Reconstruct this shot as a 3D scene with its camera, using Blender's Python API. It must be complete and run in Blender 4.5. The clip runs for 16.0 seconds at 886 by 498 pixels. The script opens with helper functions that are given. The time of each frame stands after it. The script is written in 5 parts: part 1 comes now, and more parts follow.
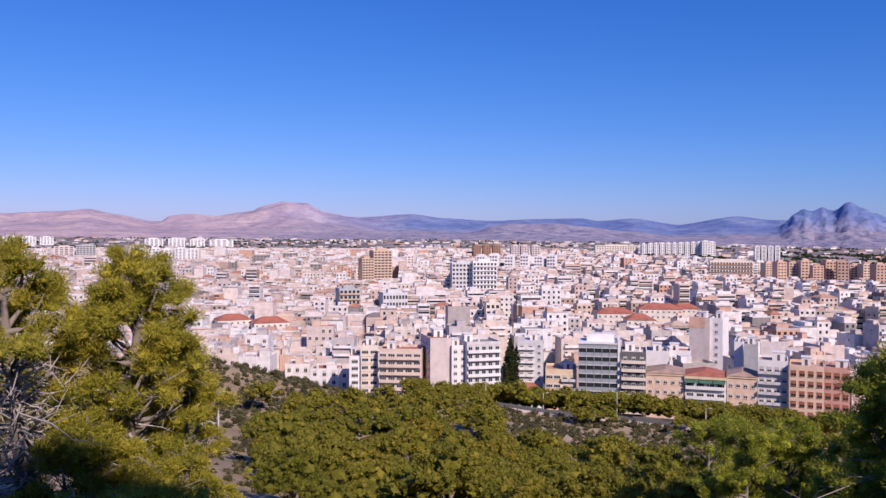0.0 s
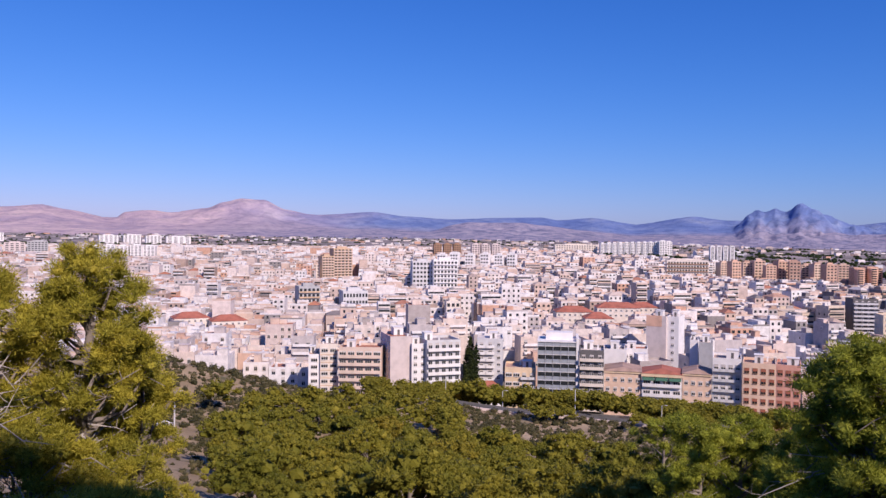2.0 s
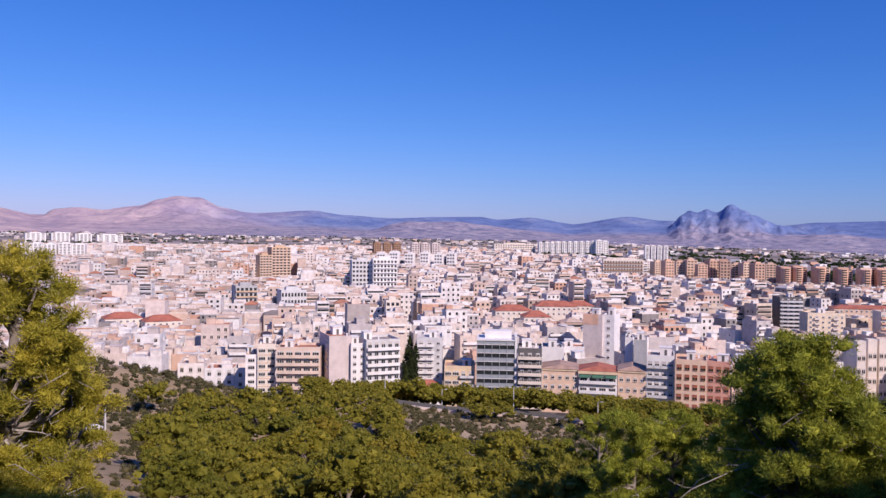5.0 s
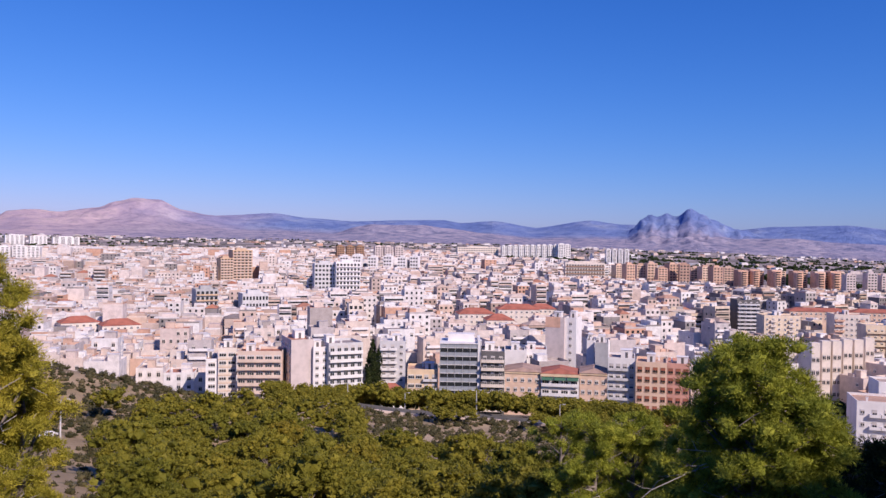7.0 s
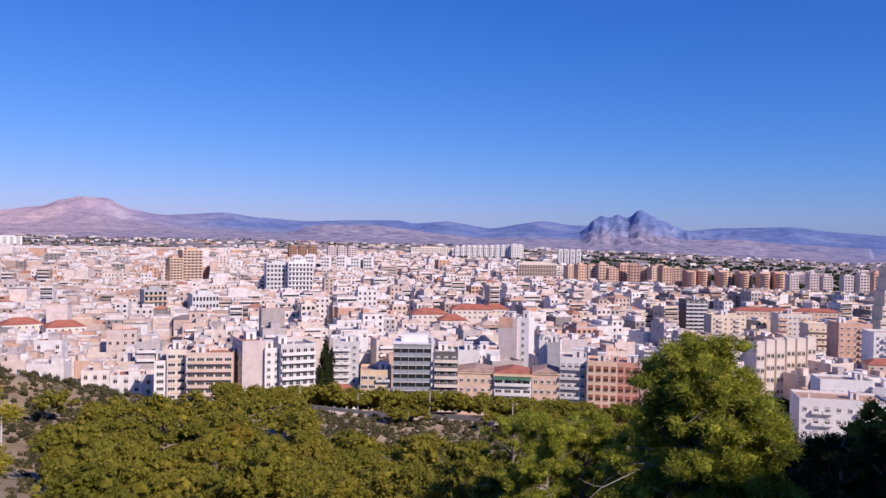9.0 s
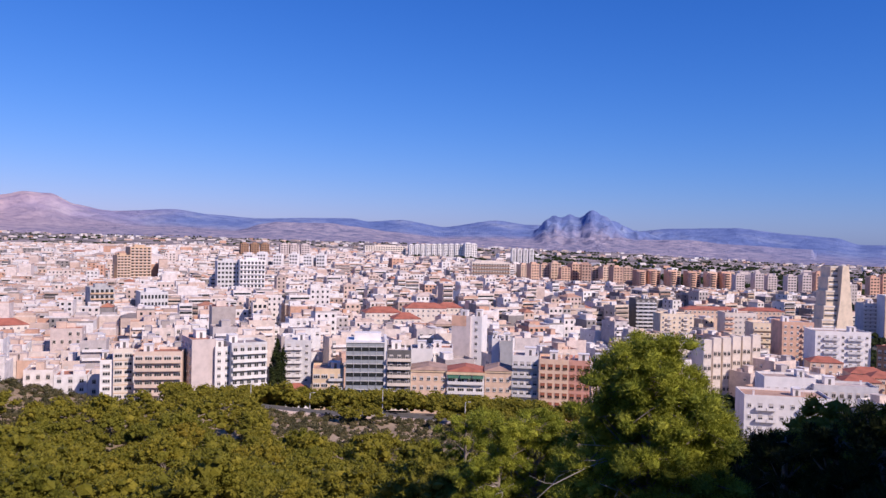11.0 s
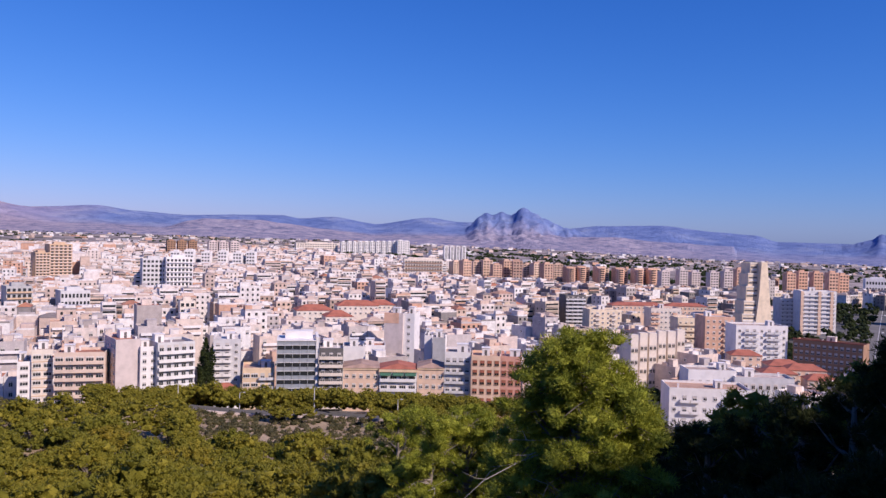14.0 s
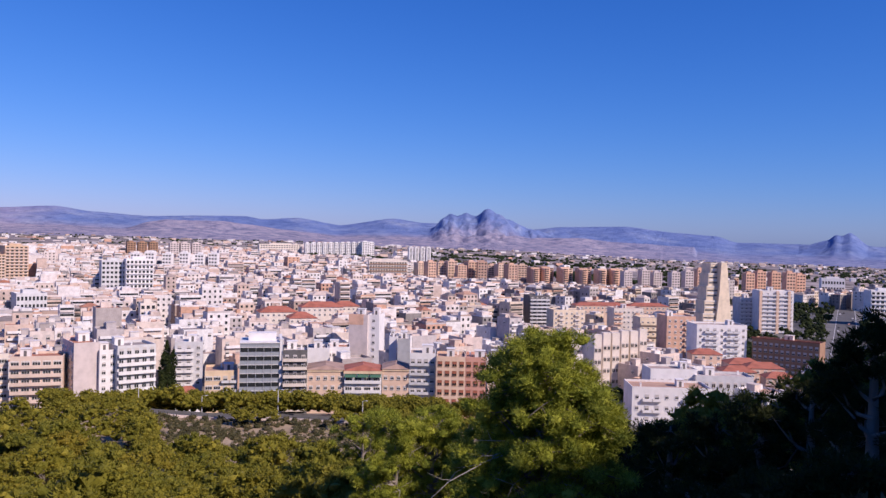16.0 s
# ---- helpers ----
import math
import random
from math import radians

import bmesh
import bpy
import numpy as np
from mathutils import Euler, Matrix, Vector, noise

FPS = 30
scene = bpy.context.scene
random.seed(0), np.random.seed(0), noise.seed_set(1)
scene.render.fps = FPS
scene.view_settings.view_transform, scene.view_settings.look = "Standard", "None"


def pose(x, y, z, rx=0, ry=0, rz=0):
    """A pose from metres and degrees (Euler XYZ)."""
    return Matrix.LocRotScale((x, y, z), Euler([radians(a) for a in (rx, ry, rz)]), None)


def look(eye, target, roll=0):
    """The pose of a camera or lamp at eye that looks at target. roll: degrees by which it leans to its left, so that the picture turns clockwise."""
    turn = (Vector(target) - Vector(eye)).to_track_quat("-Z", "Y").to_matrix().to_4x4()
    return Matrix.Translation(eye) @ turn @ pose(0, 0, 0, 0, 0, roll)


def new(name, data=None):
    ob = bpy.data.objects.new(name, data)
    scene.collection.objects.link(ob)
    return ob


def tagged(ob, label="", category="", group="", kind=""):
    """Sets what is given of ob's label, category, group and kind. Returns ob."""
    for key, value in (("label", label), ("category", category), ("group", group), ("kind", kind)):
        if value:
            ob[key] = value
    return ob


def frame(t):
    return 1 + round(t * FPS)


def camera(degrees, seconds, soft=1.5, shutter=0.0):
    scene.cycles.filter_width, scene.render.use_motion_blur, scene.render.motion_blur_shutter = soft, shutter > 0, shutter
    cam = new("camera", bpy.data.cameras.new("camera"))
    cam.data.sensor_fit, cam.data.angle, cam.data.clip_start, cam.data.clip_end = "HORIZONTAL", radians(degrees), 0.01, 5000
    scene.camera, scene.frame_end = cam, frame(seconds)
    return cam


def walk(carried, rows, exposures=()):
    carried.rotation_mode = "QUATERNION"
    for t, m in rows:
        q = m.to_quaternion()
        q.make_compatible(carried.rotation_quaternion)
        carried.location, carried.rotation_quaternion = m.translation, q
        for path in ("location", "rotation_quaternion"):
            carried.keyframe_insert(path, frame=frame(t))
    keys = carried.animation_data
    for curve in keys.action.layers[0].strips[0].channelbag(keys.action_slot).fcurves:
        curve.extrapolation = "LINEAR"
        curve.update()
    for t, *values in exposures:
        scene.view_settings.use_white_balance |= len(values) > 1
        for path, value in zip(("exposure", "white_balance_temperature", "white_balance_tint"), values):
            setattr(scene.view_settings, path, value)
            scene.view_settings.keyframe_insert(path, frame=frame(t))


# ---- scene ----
from math import atan2, cos, degrees, exp, hypot, pi, sin, sqrt, tan

# ---------------------------------------------------------------- camera
EYE_Z = 64.0
cam = camera(58.08, 16.0, soft=1.4)


def aim(x, y, z, bearing, pitch, roll):
    """A camera pose from a place, a bearing (degrees clockwise from +y), a pitch and a roll."""
    b, p = radians(bearing), radians(pitch)
    way = Vector((sin(b) * cos(p), cos(b) * cos(p), sin(p)))
    return look((x, y, z), Vector((x, y, z)) + 100 * way, roll)


PATH = [
    (0.0, -0.132, 0.053, 63.933, -11.388, -0.811, 0.192),
    (0.5, -0.122, 0.044, 63.939, -10.716, -0.841, 0.293),
    (1.0, -0.112, 0.035, 63.945, -10.066, -0.864, 0.360),
    (1.5, -0.103, 0.028, 63.951, -9.405, -0.887, 0.476),
    (2.0, -0.094, 0.021, 63.956, -8.565, -0.917, 0.544),
    (2.5, -0.085, 0.015, 63.961, -7.701, -0.943, 0.638),
    (3.0, -0.076, 0.009, 63.966, -6.896, -0.954, 0.658),
    (3.5, -0.067, 0.005, 63.970, -6.134, -0.992, 0.750),
    (4.0, -0.059, 0.001, 63.975, -5.472, -0.989, 0.734),
    (6.5, -0.020, -0.006, 63.992, -2.324, -0.784, 0.805),
    (7.0, -0.013, -0.005, 63.995, -1.620, -0.672, 0.849),
    (7.5, -0.007, -0.003, 63.998, -0.905, -0.596, 0.929),
    (8.0, 0.000, 0.000, 64.000, 0.000, -0.548, 0.900),
    (8.5, 0.006, 0.003, 64.002, 0.830, -0.563, 0.901),
    (9.0, 0.012, 0.008, 64.004, 1.703, -0.597, 0.996),
    (11.5, 0.039, 0.041, 64.009, 5.675, -0.632, 1.272),
    (12.0, 0.044, 0.050, 64.009, 6.299, -0.631, 1.122),
    (12.5, 0.048, 0.060, 64.009, 7.164, -0.659, 1.168),
    (13.0, 0.052, 0.071, 64.009, 8.127, -0.704, 1.235),
    (13.5, 0.056, 0.082, 64.008, 9.070, -0.708, 1.326),
    (14.0, 0.060, 0.094, 64.007, 9.863, -0.723, 1.399),
    (14.5, 0.063, 0.107, 64.006, 10.522, -0.717, 1.417),
    (15.0, 0.066, 0.121, 64.005, 11.043, -0.708, 1.354),
    (15.5, 0.069, 0.136, 64.003, 11.738, -0.581, 1.396),
    (16.0, 0.072, 0.151, 64.002, 12.390, -0.591, 1.327),]
walk(cam, [(t, aim(*row)) for t, *row in PATH])

# ---------------------------------------------------------------- light
SUN_BEARING, SUN_HEIGHT = 138.0, 37.0
world = bpy.data.worlds.new("world")
scene.world = world
world.use_nodes = True
wn = world.node_tree.nodes
sky = wn.new("ShaderNodeTexSky")
sky.sky_type = "NISHITA"
sky.sun_disc = False
sky.sun_elevation = radians(SUN_HEIGHT)
sky.sun_rotation = radians(SUN_BEARING)
sky.altitude = 0
sky.air_density, sky.dust_density, sky.ozone_density = 1.0, 0.35, 4.0
# the sky's colour, deepened towards the zenith channel by channel as a phone camera records it
sky_scale, sky_split, sky_join = wn.new("ShaderNodeVectorMath"), wn.new("ShaderNodeSeparateColor"), wn.new("ShaderNodeCombineColor")
sky_scale.operation, sky_scale.inputs[1].default_value = "MULTIPLY", (0.09, 0.09, 0.09)
wl = world.node_tree.links
wl.new(sky.outputs[0], sky_scale.inputs[0])
wl.new(sky_scale.outputs[0], sky_split.inputs[0])
for k, (power, gain) in enumerate(((1.62, 9.6), (1.08, 7.6), (0.82, 12.8))):
    pw, gn = wn.new("ShaderNodeMath"), wn.new("ShaderNodeMath")
    pw.operation, gn.operation = "POWER", "MULTIPLY"
    pw.inputs[1].default_value, gn.inputs[1].default_value = power, gain
    wl.new(sky_split.outputs[k], pw.inputs[0])
    wl.new(pw.outputs[0], gn.inputs[0])
    wl.new(gn.outputs[0], sky_join.inputs[k])
wl.new(sky_join.outputs[0], wn["Background"].inputs[0])
wn["Background"].inputs[1].default_value = 0.1
sun_data = bpy.data.lights.new("sun", "SUN")
sun_data.energy, sun_data.angle, sun_data.color = 5.0, radians(0.53), (1.0, 0.84, 0.775)
sun = new("sun", sun_data)
sb, sh = radians(SUN_BEARING), radians(SUN_HEIGHT)
SUN_WAY = Vector((sin(sb) * cos(sh), cos(sb) * cos(sh), sin(sh)))
sun.matrix_world = look(SUN_WAY * 300, (0, 0, 0))
scene.view_settings.exposure = 0.0

# ---------------------------------------------------------------- materials


def shader(name, rough=0.8, metal=0.0):
    m = bpy.data.materials.new(name)
    m.use_nodes = True
    b = m.node_tree.nodes["Principled BSDF"]
    b.inputs["Roughness"].default_value = rough
    b.inputs["Metallic"].default_value = metal
    return m, m.node_tree.nodes, m.node_tree.links, b


def noise_node(n, l, scale, detail=4.0, coords="Object", rough=0.55):
    tc = n.new("ShaderNodeTexCoord")
    t = n.new("ShaderNodeTexNoise")
    t.inputs["Scale"].default_value = scale
    t.inputs["Detail"].default_value = detail
    t.inputs["Roughness"].default_value = rough
    l.new(tc.outputs[coords], t.inputs["Vector"])
    return t.outputs["Fac"]


def ramp_node(n, l, fac, stops, constant=False):
    r = n.new("ShaderNodeValToRGB")
    if constant:
        r.color_ramp.interpolation = "CONSTANT"
    e = r.color_ramp.elements
    while len(e) < len(stops):
        e.new(0.5)
    for k, (p, c) in enumerate(stops):
        e[k].position, e[k].color = p, (*c, 1)
    l.new(fac, r.inputs["Fac"])
    return r.outputs["Color"]


def mix_node(n, l, a, b, fac, mode="MIX"):
    m = n.new("ShaderNodeMix")
    m.data_type, m.blend_type = "RGBA", mode
    for sock, v in ((m.inputs[0], fac), (m.inputs[6], a), (m.inputs[7], b)):
        if isinstance(v, (int, float)):
            sock.default_value = v
        elif isinstance(v, tuple):
            sock.default_value = (*v, 1)
        else:
            l.new(v, sock)
    return m.outputs[2]


def bump_node(n, l, b, height, strength, distance=0.05):
    k = n.new("ShaderNodeBump")
    k.inputs["Strength"].default_value = strength
    k.inputs["Distance"].default_value = distance
    l.new(height, k.inputs["Height"])
    l.new(k.outputs[0], b.inputs["Normal"])


def plain(name, col, rough=0.7, metal=0.0, wear=0.25, scale=1.2, bump=0.2):
    """Paint, plaster, tile or metal with stains at two scales."""
    m, n, l, b = shader(name, rough, metal)
    big = noise_node(n, l, scale * 0.22, 5)
    fine = noise_node(n, l, scale * 3.5, 6)
    dark = tuple(c * (1 - wear) for c in col)
    light = tuple(min(1.0, c * (1 + wear * 0.35)) for c in col)
    c1 = ramp_node(n, l, big, [(0.3, dark), (0.55, col), (0.8, light)])
    c2 = mix_node(n, l, c1, tuple(c * 0.75 for c in col), ramp_node(n, l, fine, [(0.5, (0, 0, 0)), (0.85, (0.6, 0.6, 0.6))]))
    l.new(c2, b.inputs["Base Color"])
    bump_node(n, l, b, fine, bump, 0.03)
    return m


def palette(name, cols, rough=0.85, source="island", wear=0.25):
    """Plaster whose tint differs from building to building."""
    m, n, l, b = shader(name, rough)
    if source == "island":
        fac = n.new("ShaderNodeNewGeometry").outputs["Random Per Island"]
    else:
        fac = n.new("ShaderNodeObjectInfo").outputs["Random"]
    col = ramp_node(n, l, fac, [(k / len(cols), c) for k, c in enumerate(cols)], True)
    st = noise_node(n, l, 0.35, 6)
    fine = noise_node(n, l, 2.5, 5)
    dirt = ramp_node(n, l, st, [(0.3, (1 - wear, 1 - wear, 1 - wear)), (0.6, (1, 1, 1))])
    c = mix_node(n, l, col, dirt, 1.0, "MULTIPLY")
    d2 = ramp_node(n, l, fine, [(0.35, (0.86, 0.85, 0.83)), (0.6, (1, 1, 1))])
    c = mix_node(n, l, c, d2, 1.0, "MULTIPLY")
    l.new(c, b.inputs["Base Color"])
    bump_node(n, l, b, fine, 0.15)
    return m


WALL = {
    "white": plain("plaster_white", (0.80, 0.76, 0.74), 0.85, wear=0.14),
    "cream": plain("plaster_cream", (0.76, 0.66, 0.57), 0.85, wear=0.18),
    "sand": plain("stone_sand", (0.80, 0.65, 0.48), 0.85, wear=0.2),
    "tan": plain("brick_tan", (0.60, 0.42, 0.28), 0.85, wear=0.25),
    "rosetan": plain("brick_rose_tan", (0.72, 0.56, 0.46), 0.85, wear=0.2),
    "pinkgrey": plain("plaster_pink_grey", (0.64, 0.54, 0.51), 0.9, wear=0.2),
    "yellow": plain("plaster_yellow", (0.76, 0.57, 0.38), 0.85, wear=0.2),
    "orange": plain("plaster_orange", (0.76, 0.54, 0.40), 0.85, wear=0.2),
    "coral": plain("plaster_coral", (0.66, 0.34, 0.26), 0.85, wear=0.2),
    "grey": plain("concrete_grey", (0.44, 0.43, 0.43), 0.9, wear=0.25),
    "lightgrey": plain("plaster_light_grey", (0.62, 0.60, 0.60), 0.9, wear=0.2),
    "dark": plain("plaster_dark_grey", (0.14, 0.13, 0.13), 0.9, wear=0.3),
    "brown": plain("brick_brown", (0.36, 0.21, 0.13), 0.9, wear=0.25),
    "brick": plain("brick_red", (0.72, 0.44, 0.31), 0.9, wear=0.25),
    "tile": plain("roof_tile_terracotta", (0.42, 0.14, 0.09), 0.85, wear=0.35),
    "oldtile": plain("roof_tile_faded", (0.42, 0.28, 0.22), 0.9, wear=0.35),
    "rooftop": plain("roof_terrace", (0.60, 0.50, 0.46), 0.9, wear=0.3),
    "greyroof": plain("roof_felt", (0.32, 0.28, 0.27), 0.9, wear=0.3),
    "metal": plain("painted_metal", (0.55, 0.56, 0.58), 0.45, 0.6, wear=0.2),
    "green": plain("awning_green", (0.05, 0.14, 0.09), 0.8, wear=0.2),
    "awning": plain("awning_ochre", (0.55, 0.30, 0.08), 0.8, wear=0.2),
}
m, n, l, b = shader("window_glass", 0.2)
b.inputs["Specular IOR Level"].default_value = 0.3
l.new(mix_node(n, l, (0.015, 0.017, 0.02), (0.05, 0.055, 0.06), noise_node(n, l, 0.6, 2)), b.inputs["Base Color"])
GLASS = m
m, n, l, b = shader("blue_grey_glass", 0.4)
l.new(mix_node(n, l, (0.26, 0.28, 0.31), (0.42, 0.44, 0.47), noise_node(n, l, 0.25, 3)), b.inputs["Base Color"])
CURTAIN = m
SHUTTER = plain("shutter_red", (0.42, 0.13, 0.08), 0.7)
BLIND = plain("roller_blind", (0.60, 0.54, 0.50), 0.75)

CITY_WALL = palette("city_plaster", [
    (0.80, 0.74, 0.72), (0.74, 0.62, 0.56), (0.82, 0.78, 0.77), (0.66, 0.50, 0.42), (0.79, 0.70, 0.66), (0.54, 0.48, 0.47),
    (0.82, 0.77, 0.75), (0.70, 0.52, 0.42), (0.74, 0.62, 0.56), (0.46, 0.34, 0.28), (0.77, 0.66, 0.61), (0.83, 0.80, 0.79),
    (0.64, 0.38, 0.27), (0.30, 0.27, 0.26), (0.81, 0.74, 0.71), (0.66, 0.52, 0.46), (0.82, 0.78, 0.76), (0.60, 0.47, 0.41)])
CITY_ROOF = palette("city_roof", [
    (0.62, 0.50, 0.45), (0.74, 0.67, 0.63), (0.50, 0.37, 0.30), (0.70, 0.56, 0.48), (0.76, 0.71, 0.69), (0.42, 0.33, 0.29),
    (0.48, 0.20, 0.12), (0.66, 0.54, 0.49), (0.56, 0.33, 0.23), (0.72, 0.64, 0.60), (0.26, 0.22, 0.21), (0.62, 0.46, 0.37), (0.44, 0.20, 0.13), (0.70, 0.60, 0.56)])
EAST_WALL = palette("east_plaster", [
    (0.80, 0.74, 0.72), (0.60, 0.47, 0.38), (0.52, 0.36, 0.27), (0.74, 0.60, 0.48), (0.40, 0.36, 0.35), (0.82, 0.78, 0.76), (0.66, 0.52, 0.44),
    (0.26, 0.23, 0.22), (0.58, 0.36, 0.26), (0.78, 0.70, 0.66), (0.48, 0.42, 0.40), (0.70, 0.56, 0.42)])
HOUSE_WALL = palette("house_plaster", [
    (0.80, 0.74, 0.72), (0.75, 0.63, 0.56), (0.82, 0.78, 0.77), (0.68, 0.52, 0.43), (0.81, 0.74, 0.71), (0.56, 0.50, 0.49),
    (0.82, 0.79, 0.78), (0.66, 0.44, 0.34), (0.76, 0.65, 0.59), (0.46, 0.40, 0.38), (0.74, 0.60, 0.52), (0.68, 0.56, 0.51)], source="object")
HOUSE_ROOF = palette("house_roof", [
    (0.62, 0.51, 0.46), (0.72, 0.65, 0.61), (0.50, 0.38, 0.32), (0.48, 0.21, 0.13), (0.68, 0.56, 0.49), (0.38, 0.32, 0.30), (0.56, 0.35, 0.25)], source="object")
BRICK_TOWER = palette("tower_brick", [(0.74, 0.47, 0.34), (0.76, 0.53, 0.40), (0.60, 0.38, 0.28), (0.78, 0.58, 0.45)], source="object")


def foliage(name, lo, mid, hi, vary=True):
    m, n, l, b = shader(name, 0.65)
    isl = n.new("ShaderNodeNewGeometry").outputs["Random Per Island"]
    per = n.new("ShaderNodeObjectInfo").outputs["Random"]
    big = noise_node(n, l, 0.6, 3)
    c = ramp_node(n, l, isl, [(0.0, lo), (0.5, mid), (1.0, hi)])
    if vary:
        c = mix_node(n, l, c, ramp_node(n, l, per, [(0.0, (0.78, 0.84, 0.8)), (0.5, (1, 1, 1)), (0.95, (1.1, 1.06, 1.0)), (1.0, (1.22, 1.0, 0.9))]), 1.0, "MULTIPLY")
    c = mix_node(n, l, c, ramp_node(n, l, big, [(0.35, (0.7, 0.75, 0.7)), (0.65, (1.15, 1.1, 1.0))]), 1.0, "MULTIPLY")
    l.new(c, b.inputs["Base Color"])
    b.inputs["Specular IOR Level"].default_value = 0.2
    bump_node(n, l, b, noise_node(n, l, 7.0, 4, rough=0.7), 0.9, 0.15)
    tr = n.new("ShaderNodeBsdfTranslucent")
    l.new(c, tr.inputs["Color"])
    ms = n.new("ShaderNodeMixShader")
    ms.inputs[0].default_value = 0.3
    l.new(b.outputs[0], ms.inputs[1])
    l.new(tr.outputs[0], ms.inputs[2])
    l.new(ms.outputs[0], n["Material Output"].inputs["Surface"])
    return m


NEEDLES = foliage("pine_needles", (0.185, 0.177, 0.022), (0.235, 0.219, 0.030), (0.285, 0.258, 0.040))
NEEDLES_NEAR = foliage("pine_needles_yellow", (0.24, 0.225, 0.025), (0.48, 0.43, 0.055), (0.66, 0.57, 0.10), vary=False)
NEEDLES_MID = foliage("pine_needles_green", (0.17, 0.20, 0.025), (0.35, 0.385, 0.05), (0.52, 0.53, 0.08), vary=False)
# darkened pine needles: the hill's shade is put into their colour
SHADE_PINE = foliage("shade_toned_needles", (0.028, 0.036, 0.010), (0.045, 0.056, 0.014), (0.065, 0.078, 0.02))
CYPRESS = foliage("dark_foliage", (0.02, 0.03, 0.010), (0.035, 0.05, 0.014), (0.06, 0.075, 0.02))
SCRUB = foliage("dry_scrub", (0.06, 0.06, 0.025), (0.125, 0.11, 0.055), (0.20, 0.165, 0.09))
BARK = plain("pine_bark", (0.25, 0.21, 0.185), 0.9, wear=0.45, scale=3, bump=0.8)
DEADWOOD = plain("bare_branches", (0.46, 0.41, 0.38), 0.9, wear=0.4, scale=3, bump=0.6)

m, n, l, b = shader("hillside_soil", 0.95)
c = ramp_node(n, l, noise_node(n, l, 0.05, 8, rough=0.65), [(0.25, (0.16, 0.115, 0.06)), (0.5, (0.33, 0.24, 0.145)), (0.75, (0.52, 0.385, 0.25))])
c = mix_node(n, l, c, (0.065, 0.07, 0.028), ramp_node(n, l, noise_node(n, l, 0.22, 6), [(0.54, (0, 0, 0)), (0.7, (0.8, 0.8, 0.8))]))
l.new(c, b.inputs["Base Color"])
bump_node(n, l, b, noise_node(n, l, 0.8, 8), 0.8, 0.4)
SOIL = m
m, n, l, b = shader("far_plain", 0.95)
c = ramp_node(n, l, noise_node(n, l, 0.004, 8, rough=0.6), [(0.3, (0.19, 0.17, 0.18)), (0.5, (0.30, 0.255, 0.255)), (0.7, (0.48, 0.41, 0.39))])
c = mix_node(n, l, c, (0.06, 0.065, 0.045), ramp_node(n, l, noise_node(n, l, 0.02, 6), [(0.5, (0, 0, 0)), (0.6, (0.8, 0.8, 0.8))]))
l.new(c, b.inputs["Base Color"])
b.inputs["Specular IOR Level"].default_value = 0.0
PLAIN = m
m, n, l, b = shader("street", 0.9)
l.new(ramp_node(n, l, noise_node(n, l, 0.1, 6), [(0.3, (0.10, 0.095, 0.09)), (0.7, (0.20, 0.185, 0.175))]), b.inputs["Base Color"])
STREET = m
ASPHALT = plain("asphalt", (0.12, 0.112, 0.108), 0.9, wear=0.3)
# blues and lilacs put the distance haze into the rock's base colour
m, n, l, b = shader("hazed_mountain_rock", 0.95)
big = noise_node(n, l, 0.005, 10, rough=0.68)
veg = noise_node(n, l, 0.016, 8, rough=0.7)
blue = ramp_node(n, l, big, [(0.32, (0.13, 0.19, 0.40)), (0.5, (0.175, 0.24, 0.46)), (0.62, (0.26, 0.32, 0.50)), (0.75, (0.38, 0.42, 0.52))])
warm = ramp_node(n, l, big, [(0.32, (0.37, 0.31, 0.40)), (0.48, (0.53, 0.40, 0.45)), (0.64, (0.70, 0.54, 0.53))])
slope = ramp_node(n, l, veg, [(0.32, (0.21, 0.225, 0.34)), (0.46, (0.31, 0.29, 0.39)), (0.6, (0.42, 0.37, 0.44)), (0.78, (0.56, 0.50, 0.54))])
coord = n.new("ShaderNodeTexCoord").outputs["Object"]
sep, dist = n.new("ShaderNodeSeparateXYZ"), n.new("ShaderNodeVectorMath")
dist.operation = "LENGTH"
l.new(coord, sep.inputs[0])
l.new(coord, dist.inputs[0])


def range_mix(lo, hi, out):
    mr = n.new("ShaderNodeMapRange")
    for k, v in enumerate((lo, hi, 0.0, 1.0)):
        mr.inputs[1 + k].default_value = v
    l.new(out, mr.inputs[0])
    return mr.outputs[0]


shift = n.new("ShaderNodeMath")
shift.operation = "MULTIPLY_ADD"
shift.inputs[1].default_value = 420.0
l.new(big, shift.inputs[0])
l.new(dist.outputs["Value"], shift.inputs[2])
# haze blue takes over with range, and again towards the east
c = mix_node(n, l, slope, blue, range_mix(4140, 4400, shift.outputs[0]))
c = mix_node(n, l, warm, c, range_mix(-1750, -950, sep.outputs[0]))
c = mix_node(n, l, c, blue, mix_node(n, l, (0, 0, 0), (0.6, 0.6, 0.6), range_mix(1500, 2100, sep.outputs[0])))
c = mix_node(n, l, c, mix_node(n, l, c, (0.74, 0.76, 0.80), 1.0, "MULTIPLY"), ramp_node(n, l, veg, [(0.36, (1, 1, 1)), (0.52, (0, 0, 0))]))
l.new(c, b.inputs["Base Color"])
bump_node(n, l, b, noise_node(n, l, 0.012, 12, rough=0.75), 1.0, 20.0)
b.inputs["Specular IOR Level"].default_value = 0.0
HAZED_ROCK = m

# ---------------------------------------------------------------- mesh tools


